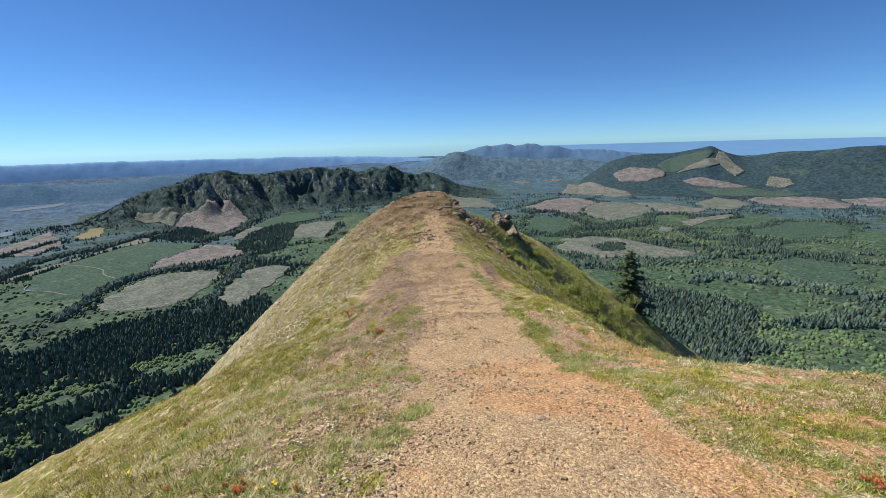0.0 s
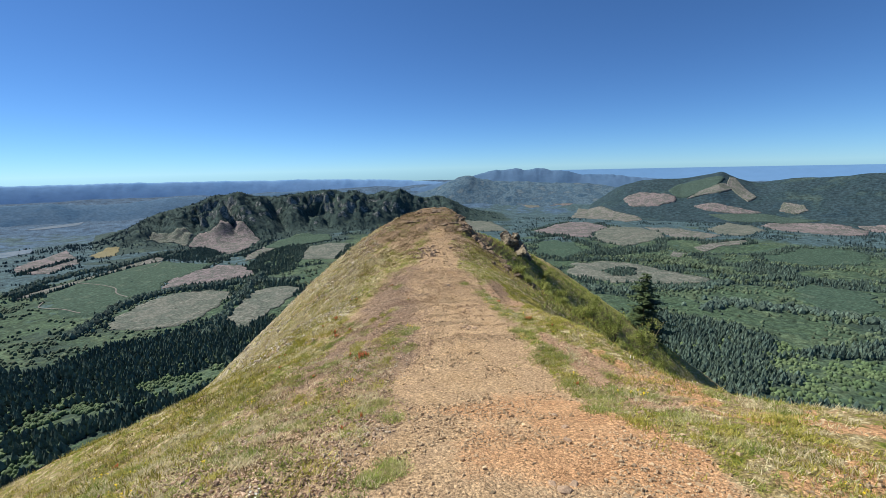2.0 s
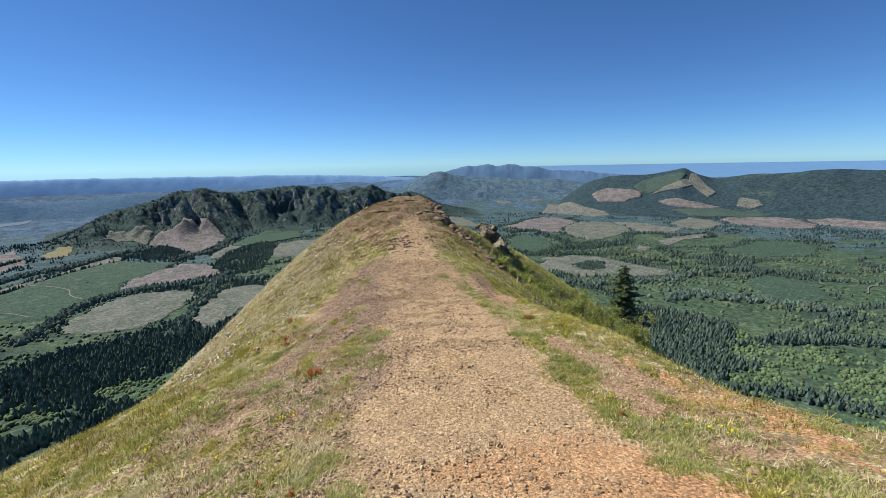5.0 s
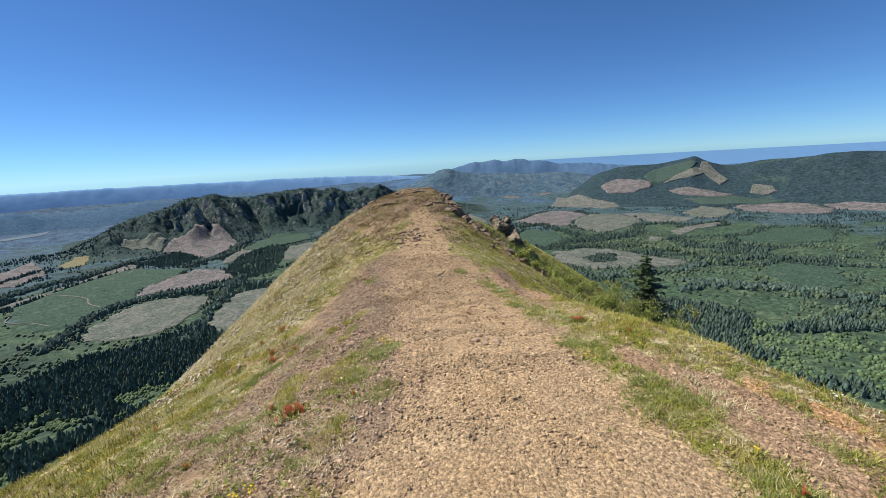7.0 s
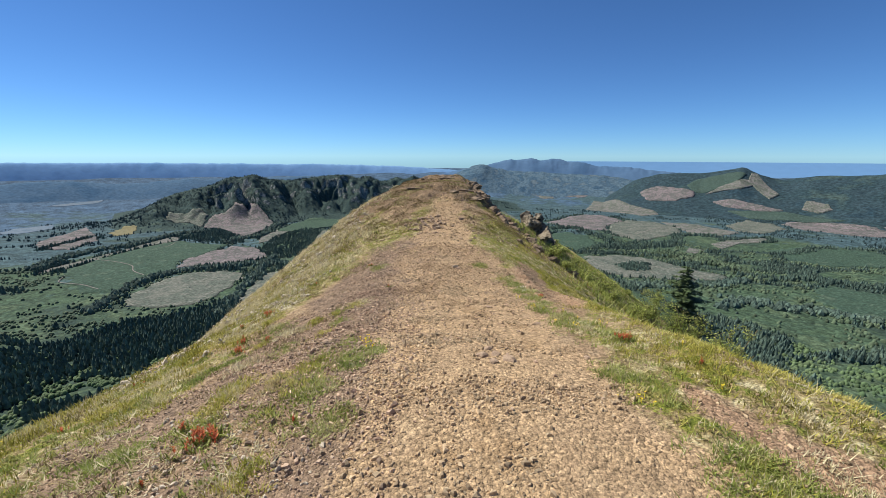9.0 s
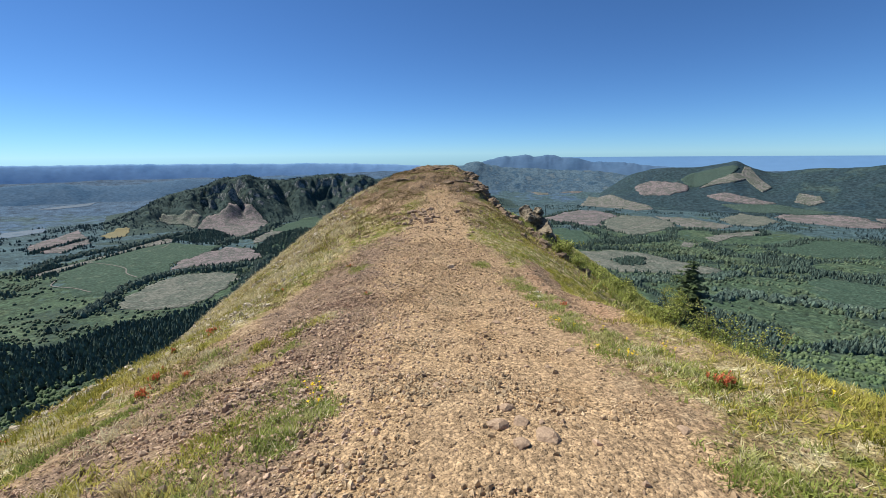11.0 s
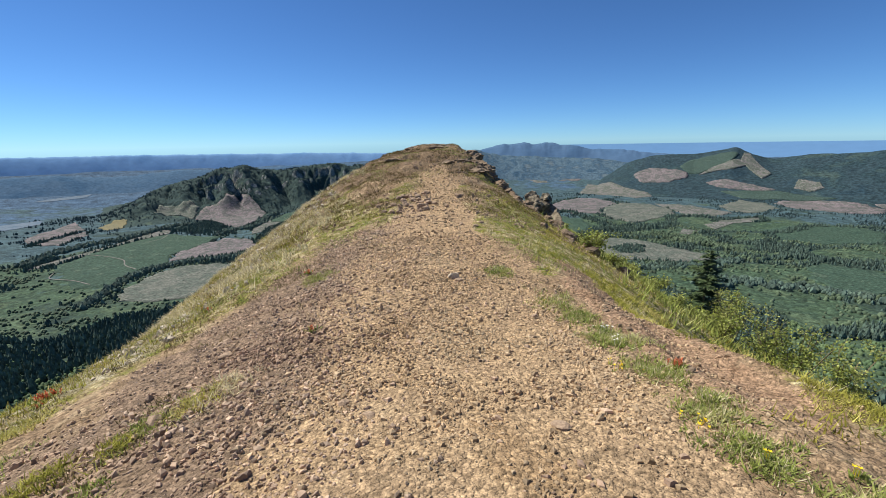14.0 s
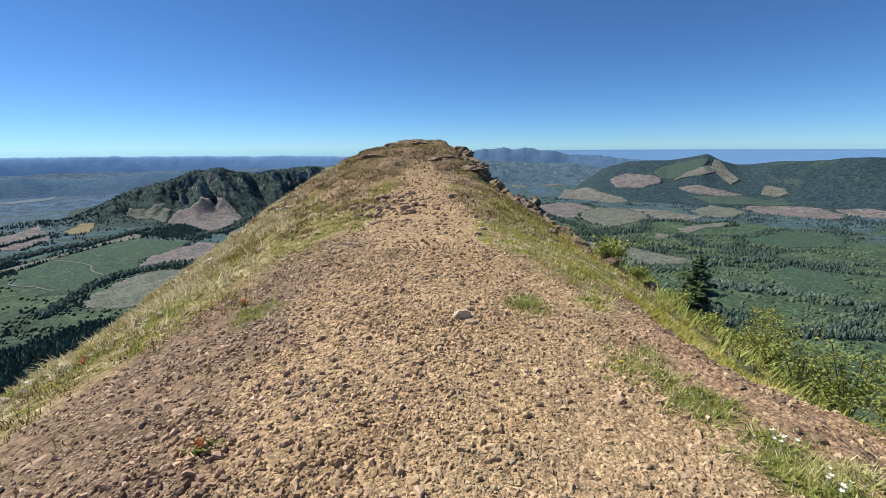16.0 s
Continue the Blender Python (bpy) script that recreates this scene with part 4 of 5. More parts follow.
CHIP_FACES = np.array([(0, 1 + k, 1 + (k + 1) % 4) for k in range(4)] + [(1 + k, 5 + k, 5 + (k + 1) % 4) for k in range(4)] + [(1 + k, 5 + (k + 1) % 4, 1 + (k + 1) % 4) for k in range(4)])


def gravel(name, count, x0, x1, y0, y1, density, small, large, mat, label, power=2.5, chips=False):
    x, y = x0 + (x1 - x0) * rng.rand(count), y0 + (y1 - y0) * rng.rand(count)
    keep = rng.rand(count) < density(x, y)
    x, y = x[keep], y[keep]
    s = small + (large - small) * rng.rand(len(x)) ** power
    size = np.stack([s * (0.9 + 0.9 * rng.rand(len(x))), s, s * (0.40 + 0.50 * rng.rand(len(x)))], 1)
    ob = scatter(name, shard(x) if chips else chip(x), SHARD_FACES if chips else CHIP_FACES, np.stack([x, y, ridge(x, y)], 1), rng.rand(len(x)) * 6.3, size, mat)
    return tagged(ob, label, "gravel", kind="stuff")


def patchy(x, y, seed, size, low, high):
    return ease(low, high, fbm(x / size, y / size, seed, 3))


def shoulder(x, y):
    """The stony belt along the left of the trail, dense near it."""
    return (1 - trail_mask(x, y)) * ease(-1.9, -0.8, x + 0.6 * fbm(x, y, 5, 2)) * (0.25 + 0.75 * ease(8, 11, y))


def shard(r):
    """A small angular chip: a crooked top face over a wider foot."""
    n = len(r)
    w = np.zeros((n, 6, 3))
    for k in range(3):
        a, c = k * 2.0944 + (rng.rand(n) - 0.5) * 0.9, k * 2.0944 - 1.05 + (rng.rand(n) - 0.5) * 0.6
        m = 0.22 + 0.26 * rng.rand(n)
        w[:, k] = np.stack([np.cos(a) * m, np.sin(a) * m, 0.35 + 0.6 * rng.rand(n)], 1)
        w[:, 3 + k] = np.stack([np.cos(c) * 0.55, np.sin(c) * 0.55, np.full(n, -0.2)], 1)
    return w


SHARD_FACES = np.array([(0, 1, 2), (0, 3, 4), (0, 4, 1), (1, 4, 5), (1, 5, 2), (2, 5, 3), (2, 3, 0)])


def strewn(x, y):
    """Stones lie in patches on the trail, with packed dirt between."""
    return trail_mask(x, y) * (0.05 + 0.95 * patchy(x, y, 2, 0.5, -0.08, 0.22))


gravel("trail_gravel", 17000, -0.9, 3.2, 2.0, 9.2, strewn, 0.007, 0.020, GRAVEL, "small angular tan chips strewn over the trail", 1.6, True)
gravel("trail_gravel", 13000, -0.9, 3.2, 2.0, 9.2, strewn, 0.015, 0.044, GRAVEL, "tan stones strewn over the trail", 2.4)
gravel("trail_gravel", 40000, -0.9, 2.2, 9.2, 17.6, lambda x, y: np.maximum(strewn(x, y), 0.42 * trail_mask(x, y) * ease(12.5, 14.5, y)), 0.007, 0.021, GRAVEL, "dense tan chips over the worn trail", 1.6, True)
gravel("trail_gravel", 24000, -0.9, 2.2, 9.2, 17.6, lambda x, y: np.maximum(strewn(x, y), 0.28 * trail_mask(x, y) * ease(12.5, 14.5, y)), 0.014, 0.042, GRAVEL, "tan stones over the worn trail", 2.6)
gravel("trail_gravel", 5500, -0.8, 1.9, 17.0, 25, lambda x, y: trail_mask(x, y) * (0.25 + 0.75 * patchy(x, y, 2, 0.8, -0.2, 0.2)), 0.014, 0.06, GRAVEL, "brown stones on the trail up the knob")
gravel("trail_gravel", 7000, -1.0, 2.2, 9, 20, lambda x, y: trail_mask(x, y) * np.maximum(patchy(x, y, 5, 0.8, -0.2, 0.4), ease(0.8, -0.2, x)), 0.014, 0.046, PURPLE_GRAVEL, "coarser grey-brown stones on the trail", 3.0)
gravel("scree", 40000, -2.8, 0.3, 8.0, 18.5, lambda x, y: shoulder(x, y) * (0.3 + 0.7 * patchy(x, y, 4, 0.5, -0.3, 0.1)), 0.012, 0.048, PURPLE_GRAVEL, "loose purplish-grey stones on the ridge shoulder", 3.4)
gravel("scree", 52000, -3.4, 0.2, 7.2, 18.5, lambda x, y: np.clip(cover(x, y)[5], 0, 1) * (0.25 + 0.75 * patchy(x, y, 1, 0.4, -0.2, 0.15)), 0.009, 0.026, PURPLE_GRAVEL, "small reddish-brown chips over the stony shoulder", 1.8, True)
gravel("scree", 38000, -3.6, 0.2, 2.0, 8.0, lambda x, y: (1 - trail_mask(x, y)) * ease(-3.6, -1.2, x) * (0.2 + 0.8 * patchy(x, y, 4, 0.6, -0.2, 0.2)), 0.011, 0.044, PURPLE_GRAVEL, "grey-brown stones between the tufts of the shoulder", 3.0)
gravel("scree", 9000, 2.2, 7.0, 2.0, 8.0, lambda x, y: (1 - trail_mask(x, y)) * patchy(x, y, 3, 0.7, -0.1, 0.25), 0.010, 0.045, GRAVEL, "tan stones in the thin turf of the open slope", 3.0)
gravel("scree", 9000, 1.6, 3.8, 5.5, 17, lambda x, y: np.maximum(side_strip(x, y), 0.10 * (1 - trail_mask(x, y))), 0.010, 0.036, GRAVEL, "tan stones on the bare strip beside the trail")
gravel("pale_rubble", 9000, -3.4, -0.3, 2.0, 9.5, lambda x, y: (1 - trail_mask(x, y)) * ease(-3.4, -2.2, x) * patchy(x, y, 6, 0.7, -0.05, 0.25), 0.012, 0.038, PALE_STONE, "weathered pale stones among the thin grass", 3.0)
gravel("pale_rubble", 15000, -11, -2.2, 12, 30, lambda x, y: ease(-2.2, -3.6, x) * patchy(x, y, 5, 1.1, -0.15, 0.25), 0.025, 0.13, PALE_STONE, "pale stones and slabs on the steep flank", 3.0)
gravel("scree", 9000, -5.0, 4.0, 19, 28, lambda x, y: (0.3 + 0.7 * (1 - trail_mask(x, y))) * patchy(x, y, 3, 0.9, -0.2, 0.3), 0.02, 0.08, STONE, "brown rubble on the rocky knob")


def blades(name, xs, ys, per, tall, spread_by, width, mat, label, lean=0.8, bent=False):
    """Tufts of narrow leaning blades at the given places; bent blades have a joint."""
    n = len(xs) * per
    x = np.repeat(xs, per) + rng.normal(0, spread_by, n)
    y = np.repeat(ys, per) + rng.normal(0, spread_by, n)
    h = tall * (0.4 + 0.9 * rng.rand(n))
    l = h * lean * (rng.rand(n) * 1.4)
    w = np.full(n, width) * (0.7 + 0.6 * rng.rand(n))
    one = np.zeros((n, 4 if bent else 3, 3))
    one[:, 0, 0], one[:, 1, 0] = -w, w
    one[:, -1, 1], one[:, -1, 2] = l, h
    if bent:
        one[:, 1, 0], one[:, 1, 1], one[:, 1, 2] = w, l * 0.3, h * 0.55
        one[:, 3, 0], one[:, 3, 1], one[:, 3, 2] = -w, l * 0.3, h * 0.55
        one[:, 0, 0], one[:, 2, 1], one[:, 2, 2] = 0, l, h
    turn = rng.rand(n) * 6.28
    c, s = np.cos(turn)[:, None], np.sin(turn)[:, None]
    out = np.stack([one[..., 0] * c - one[..., 1] * s, one[..., 0] * s + one[..., 1] * c, one[..., 2]], -1)
    out += np.stack([x, y, ridge(x, y) - 0.004], 1)[:, None, :]
    k = one.shape[1]
    return tagged(mesh_object(name, out.reshape(-1, 3), np.arange(n * k).reshape(n, k), mat), label, "grass", kind="stuff")


def places(count, x0, x1, y0, y1, density):
    x, y = x0 + (x1 - x0) * rng.rand(count), y0 + (y1 - y0) * rng.rand(count)
    keep = rng.rand(count) < density(x, y)
    return x[keep], y[keep]


def grassy(x, y):
    return cover(x, y)[0] * (1 - np.clip(cover(x, y)[3], 0, 1))


# short turf on both sides, in patches of green, yellow-green and straw
def turf_side(x, y):
    """Turf on the shoulders, none on the cut bank."""
    bare = 0.62 * ease(-3.2, -2.2, x) * ease(0.6, -0.4, x) * (1 - patchy(x, y, 5, 0.45, 0.0, 0.2))
    return ease(0.33, 0.62, grassy(x, y)) * (1 - bare)


tx, ty = places(22000, -7, 7, 2.0, 24, lambda x, y: turf_side(x, y) * (0.06 + 0.94 * patchy(x, y, 1, 0.4, -0.05, 0.2)))
blades("turf", tx, ty, 12, 0.045, 0.024, 0.0042, GRASS, "short yellow-green turf beside the trail", 1.3)
tx, ty = places(17000, -6, 8, 2.0, 24, lambda x, y: turf_side(x, y) * patchy(x, y, 7, 0.4, 0.0, 0.2))
blades("turf", tx, ty, 12, 0.042, 0.026, 0.0042, GREEN_GRASS, "short fresh green turf in patches", 1.3)
tx, ty = places(15000, -7, 7, 2.0, 22.5, lambda x, y: turf_side(x, y) * (0.1 + 0.9 * patchy(x, y, 4, 0.4, -0.05, 0.2)))
blades("dry_turf", tx, ty, 11, 0.048, 0.028, 0.0036, STRAW, "dry straw-coloured grass among the stones", 1.5)
tx, ty = places(9000, -5.5, 4.5, 19.5, 28.5, lambda x, y: (1 - trail_mask(x, y)) * (0.1 + 0.9 * patchy(x, y, 2, 0.5, -0.1, 0.2)))
blades("knob_turf", tx, ty, 12, 0.06, 0.08, 0.006, BROWN_GRASS, "brown withered turf over the knob", 1.2)
tx, ty = places(8000, -5.5, 3.5, 16, 27, lambda x, y: (1 - trail_mask(x, y)) * patchy(x, y, 5, 0.8, 0.0, 0.2))
blades("knob_turf", tx, ty, 12, 0.045, 0.08, 0.004, GREEN_GRASS, "patches of green turf on the knob", 1.3)
# taller grass on the left edge and over the flanks
tx, ty = places(11000, -9, -2.0, 2.0, 22, lambda x, y: ease(-2.2 + 0.3 * ease(12, 9, y), -3.2, x) * (0.12 + 0.88 * patchy(x, y, 2, 0.6, -0.1, 0.2)) * (1 - 0.8 * ease(0.3, 0.6, cover(x, y)[1])))
blades("tall_grass", tx, ty, 10, 0.085, 0.05, 0.0042, OLIVE_GRASS, "tall yellow-green grass along the drop", 1.0, True)
tx, ty = places(2600, -9, -2.8, 2.0, 22, lambda x, y: ease(-2.8, -4, x) * patchy(x, y, 5, 0.6, 0.0, 0.25))
blades("tall_grass", tx, ty, 9, 0.11, 0.07, 0.0022, STRAW, "tall dry seed heads along the drop", 0.6, True)
tx, ty = places(9000, -6, -0.9, 2.0, 20, lambda x, y: ease(-0.9, -1.5, x) * patchy(x, y, 7, 0.6, -0.05, 0.2))
blades("withered_grass", tx, ty, 9, 0.045, 0.045, 0.0040, BROWN_GRASS, "brown withered grass in patches on the shoulder", 1.3)
tx, ty = places(11000, 2.2, 9, 2.0, 22, lambda x, y: (0.1 + 0.9 * patchy(x, y, 3, 0.7, -0.1, 0.25)) * (1 - side_strip(x, y)))
tk = ~((tx < 3.4) & (ty > 12.8) & (ty < 16.2))
blades("tall_grass", tx[tk], ty[tk], 9, 0.06, 0.045, 0.0044, OLIVE_GRASS, "yellowish grass on the open slope", 1.2)
tx, ty = places(9000, 2.6, 4.6, 9.5, 17.5, lambda x, y: (0.15 + 0.85 * patchy(x, y, 4, 0.5, -0.15, 0.15)) * ease(2.75, 3.05, x + 0.3 * fbm(x * 2, y * 2, 1, 2)))
blades("turf", tx, ty, 9, 0.045, 0.035, 0.0038, GRASS, "pale grass along the outer edge of the ledge", 1.3)
tx, ty = places(7000, -12, -3, 14, 30, lambda x, y: (0.1 + 0.9 * patchy(x, y, 6, 0.9, -0.1, 0.2)) * (1 - 0.7 * ease(0.3, 0.6, cover(x, y)[1])))
blades("slope_grass", tx, ty, 9, 0.09, 0.12, 0.006, GRASS, "thin grass on the steep pale flank", 1.0)
tx, ty = places(11000, 5, 28, 8, 44, lambda x, y: (0.3 + 0.7 * patchy(x, y, 1, 2.5, -0.2, 0.2)) * ease(6, 11, np.hypot(x, y - 12)))
blades("slope_grass", tx, ty, 10, 0.11, 0.22, 0.007, OLIVE_GRASS, "rank yellow-green grass on the steep slope", 1.0)
tx, ty = places(10000, 4, 26, 14, 44, lambda x, y: patchy(x, y, 6, 2.2, -0.3, 0.0) * ease(6, 11, np.hypot(x, y - 12)))
blades("slope_grass", tx, ty, 10, 0.2, 0.2, 0.016, GREEN_GRASS, "lush green growth in patches on the steep slope", 1.0)

tx, ty = places(8000, -9, -1.6, 16.5, 29, lambda x, y: ease(-1.6, -3.0, x) * patchy(x, y, 3, 0.45, 0.04, 0.14))
blades("pale_tussocks", tx, ty, 13, 0.10, 0.06, 0.011, STRAW, "bleached tussocks on the steep pale flank", 1.4)
# green cushions that stand out beside the trail
CUSHIONS = [(-0.64, 3.76, 0.22), (-0.5, 3.95, 0.2), (-0.22, 4.61, 0.2), (-0.35, 4.4, 0.15), (-0.59, 9.61, 0.25), (2.15, 8.2, 0.4), (2.47, 6.44, 0.3), (2.99, 5.55, 0.3), (2.95, 4.66, 0.3),
            (2.81, 3.18, 0.35), (3.17, 2.76, 0.4), (-0.52, 10.43, 0.28), (-0.3, 10.55, 0.15), (-0.35, 9.02, 0.2), (2.22, 8.44, 0.35), (2.4, 8.1, 0.3), (1.94, 9.62, 0.22),
            (-1.89, 8.92, 0.3), (-2.53, 17.26, 0.4), (-1.1, 16.04, 0.25), (1.76, 14.66, 0.25), (1.31, 15.67, 0.2), (2.02, 13.64, 0.25), (1.94, 13.75, 0.2), (1.95, 12.2, 0.2), (2.02, 12.6, 0.2), (1.98, 13.1, 0.18), (2.12, 11.8, 0.22), (2.25, 11.4, 0.25), (1.88, 14.25, 0.18), (2.35, 10.9, 0.25), (-0.78, 6.35, 0.2), (-0.6, 6.65, 0.18), (-1.7, 6.87, 0.25), (-0.36, 6.05, 0.18), (-0.46, 10.22, 0.22), (2.22, 7.11, 0.25), (2.36, 6.66, 0.25), (2.75, 6.68, 0.25), (3.05, 6.48, 0.25), (2.25, 6.07, 0.25)]
cxs = np.concatenate([c[0] + c[2] * 0.42 * rng.normal(0, 1, 90) for c in CUSHIONS])
cys = np.concatenate([c[1] + c[2] * 0.52 * rng.normal(0, 1, 90) for c in CUSHIONS])
blades("green_cushions", cxs, cys, 12, 0.034, 0.024, 0.0042, GREEN_GRASS, "bright green cushions of low plants beside the trail", 1.5)

blades("green_cushions", cxs[::2], cys[::2], 8, 0.036, 0.03, 0.0032, STRAW, "bleached stalks in the green cushions", 1.3)

tx, ty = places(4500, -4.5, -0.5, 2.0, 9.5, lambda x, y: (1 - trail_mask(x, y)) * (0.15 + 0.85 * patchy(x, y, 0, 0.3, 0.0, 0.15)))
blades("straw_litter", tx, ty, 6, 0.03, 0.03, 0.0045, STRAW, "bleached straw litter lying between the stones", 2.6)
tx, ty = places(7000, -4.5, -0.5, 2.0, 9.5, lambda x, y: (1 - trail_mask(x, y)) * patchy(x, y, 6, 0.25, 0.10, 0.2))
blades("turf", tx, ty, 12, 0.034, 0.022, 0.0048, GREEN_GRASS, "bright green tufts among the stones", 1.4)
# many small mats of turf that mottle the shoulders
for mat, tall, label, seed in ((GREEN_GRASS, 0.028, "small fresh green mats among the stones", 1), (GRASS, 0.034, "small yellow-green mats among the stones", 2), (STRAW, 0.036, "small bleached mats among the stones", 3)):
    mr = np.random.RandomState(seed)
    mx, my = [], []
    for k in range(70):
        left = mr.rand() < 0.62
        cx, cy, cr = (-0.6 - 3.4 * mr.rand(), 2.4 + 11 * mr.rand(), 0.07 + 0.2 * mr.rand()) if left else (2.0 + 2.6 * mr.rand() + (1.2 if k % 3 == 0 else 0), 2.4 + 10.5 * mr.rand(), 0.08 + 0.22 * mr.rand())
        cx = cx + (0.9 if not left and cy < 5 else 0)
        m = int(30 + 300 * cr)
        mx.append(cx + cr * 0.5 * mr.normal(0, 1, m))
        my.append(cy + cr * 0.9 * mr.normal(0, 1, m))
    blades("turf_mats", np.concatenate(mx), np.concatenate(my), 7, tall * 1.2, 0.02, 0.0042, mat, label, 1.4)


# ---- stones and outcrops ----
def boulder_bm(seed, size, cuts=9, detail=3, rough=0.08, depth=0.5):
    """A weathered rock: a ball cut flat on many sides, then roughened."""
    r = random.Random(seed)
    bm = bmesh.new()
    bmesh.ops.create_icosphere(bm, subdivisions=detail, radius=1.0)
    planes = [(Vector((r.gauss(0, 1), r.gauss(0, 1), r.gauss(0, 0.8))).normalized(), depth + 0.35 * r.random()) for _ in range(cuts)]
    off = Vector((r.random() * 50, r.random() * 50, r.random() * 50))
    for v in bm.verts:
        for p, d in planes:
            k = v.co.dot(p) - d
            if k > 0:
                v.co -= p * k
        v.co *= 1 + rough * noise.noise(v.co * 2.6 + off) + rough * 0.6 * noise.noise(v.co * 7 + off)
        v.co = Vector((v.co.x * size[0], v.co.y * size[1], v.co.z * size[2]))
    return bm


def ground_z(x, y):
    return float(ridge(np.array([x]), np.array([y]))[0])


def stone(name, seed, x, y, size, mat, label, category="stone", group="", turn=0.0, sink=0.3, detail=2, rough=0.08):
    me = bpy.data.meshes.new(name)
    bm = boulder_bm(seed, size, detail=detail, rough=rough)
    bm.to_mesh(me)
    bm.free()
    me.materials.append(mat)
    ob = new(name, me)
    ob.matrix_basis = pose(x, y, ground_z(x, y) + size[2] * (1 - sink) * 0.6, 0, 0, turn)
    return tagged(ob, label, category, group)


stone("pale_stone", 3, 0.74, 15.38, (0.075, 0.055, 0.05), PALE_STONE, "pale flat-sided stone lying on the trail", turn=15)
stone("stone", 5, 0.80, 15.27, (0.06, 0.04, 0.03), STONE, "brown stone beside the pale one", turn=40)
LOOSE = "loose brown stone on the trail"
for n, (x, y, s) in enumerate([(1.16, 4.12, 0.075), (1.24, 4.2, 0.05), (1.08, 4.22, 0.045), (1.49, 5.06, 0.06), (0.66, 10.83, 0.045), (0.57, 10.89, 0.04), (0.5, 10.8, 0.05), (0.84, 10.81, 0.035),
                               (1.67, 11.49, 0.05), (-0.02, 12.84, 0.045), (0.15, 12.69, 0.05), (1.17, 12.49, 0.055), (1.47, 14.32, 0.055), (-0.62, 17.71, 0.08), (-0.05, 16.12, 0.06), (0.4, 16.32, 0.05),
                               (-1.3, 13.9, 0.07), (-0.9, 14.5, 0.06), (-1.2, 12.9, 0.08), (-0.8, 13.2, 0.06), (-1.5, 14.3, 0.07), (-1.0, 11.2, 0.06), (-1.6, 10.6, 0.06), (-0.7, 17.2, 0.07), (1.2, 17.0, 0.06),
                               (1.0, 18.4, 0.09), (1.25, 18.2, 0.07), (1.4, 18.5, 0.08), (0.3, 18.8, 0.06), (-0.3, 19.0, 0.08), (1.62, 5.9, 0.04), (0.3, 6.6, 0.035), (0.9, 7.9, 0.04), (2.65, 5.82, 0.06), (1.61, 5.44, 0.06),
                               (0.85, 10.17, 0.075), (1.0, 10.19, 0.07), (1.09, 10.0, 0.085), (0.94, 9.95, 0.065), (0.94, 10.36, 0.06), (1.84, 10.04, 0.05), (1.73, 11.55, 0.05), (1.22, 11.1, 0.035), (1.39, 11.07, 0.035)]):
    stone("stone", 20 + n, x, y, (s, s * 0.8, s * 0.5), STONE, LOOSE, group="loose stones on the trail", turn=n * 47, sink=1.0, rough=0.16)

# rubble at the step in the trail, ledges and cap of the knob
ROCKS = random.Random(11)
for n in range(96):
    x, y = ROCKS.gauss(-0.05, 0.33), ROCKS.uniform(19.6, 21.4)
    s = 0.03 + 0.09 * ROCKS.random() ** 2
    stone("rubble_stone", 100 + n, x, y, (s, s * 0.8, s * 0.7), STONE, "broken brown rock at a step in the trail", "rock", "rubble at the step", n * 31, 0.5, 2, 0.22)
for n, (x, y, sx, sy, sz) in enumerate([(1.85, 26.3, 0.5, 0.6, 0.3), (2.05, 25.6, 0.5, 0.5, 0.34), (2.25, 24.9, 0.45, 0.45, 0.34),
                                        (1.5, 25.0, 0.35, 0.25, 0.10), (1.8, 24.2, 0.4, 0.3, 0.12), (2.6, 24.1, 0.4, 0.4, 0.3), (2.9, 23.2, 0.35, 0.45, 0.28), (0.9, 24.6, 0.3, 0.2, 0.08), (-0.9, 25.4, 0.35, 0.25, 0.08)]):
    stone("ledge_rock", 200 + n, x, y, (sx, sy, sz), BROWN_ROCK, "brown weathered ledge of rock on the knob", "rock", "ledges of the knob", n * 23 % 40 - 20, 1.7 if sz > 0.25 else 1.5 if sz > 0.15 else 0.95, 4, 0.3)


def outcrop(x, y, top):
    """The craggy dark rock that stands out beyond the knob."""
    root = new("rock_outcrop")
    base = ground_z(x, y)
    root.matrix_basis = pose(x, y, base)
    r = random.Random(5)
    for n, (dx, dy, dz, s) in enumerate([(0, 0, top - base - 1.0, 1.05), (0.7, -0.2, top - base - 1.7, 1.1), (-0.8, 0.1, top - base - 1.7, 1.1), (1.1, 0.3, top - base - 2.7, 1.3), (0.1, -0.5, top - base - 2.3, 1.2), (-0.4, 0.5, top - base - 0.9, 0.7), (0.45, 0.1, top - base - 0.55, 0.5)]):
        bm = boulder_bm(300 + n, (s * 1.35, s * 1.35, s * 1.0), 22, 4, 0.36, 0.34)
        bm.transform(pose(dx, dy, dz, r.uniform(-20, 20), r.uniform(-20, 20), r.uniform(0, 360)))
        part("crag", bm, OUTCROP, root)
    return tagged(root, "craggy dark outcrop with pale lichen beyond the knob", "outcrop")


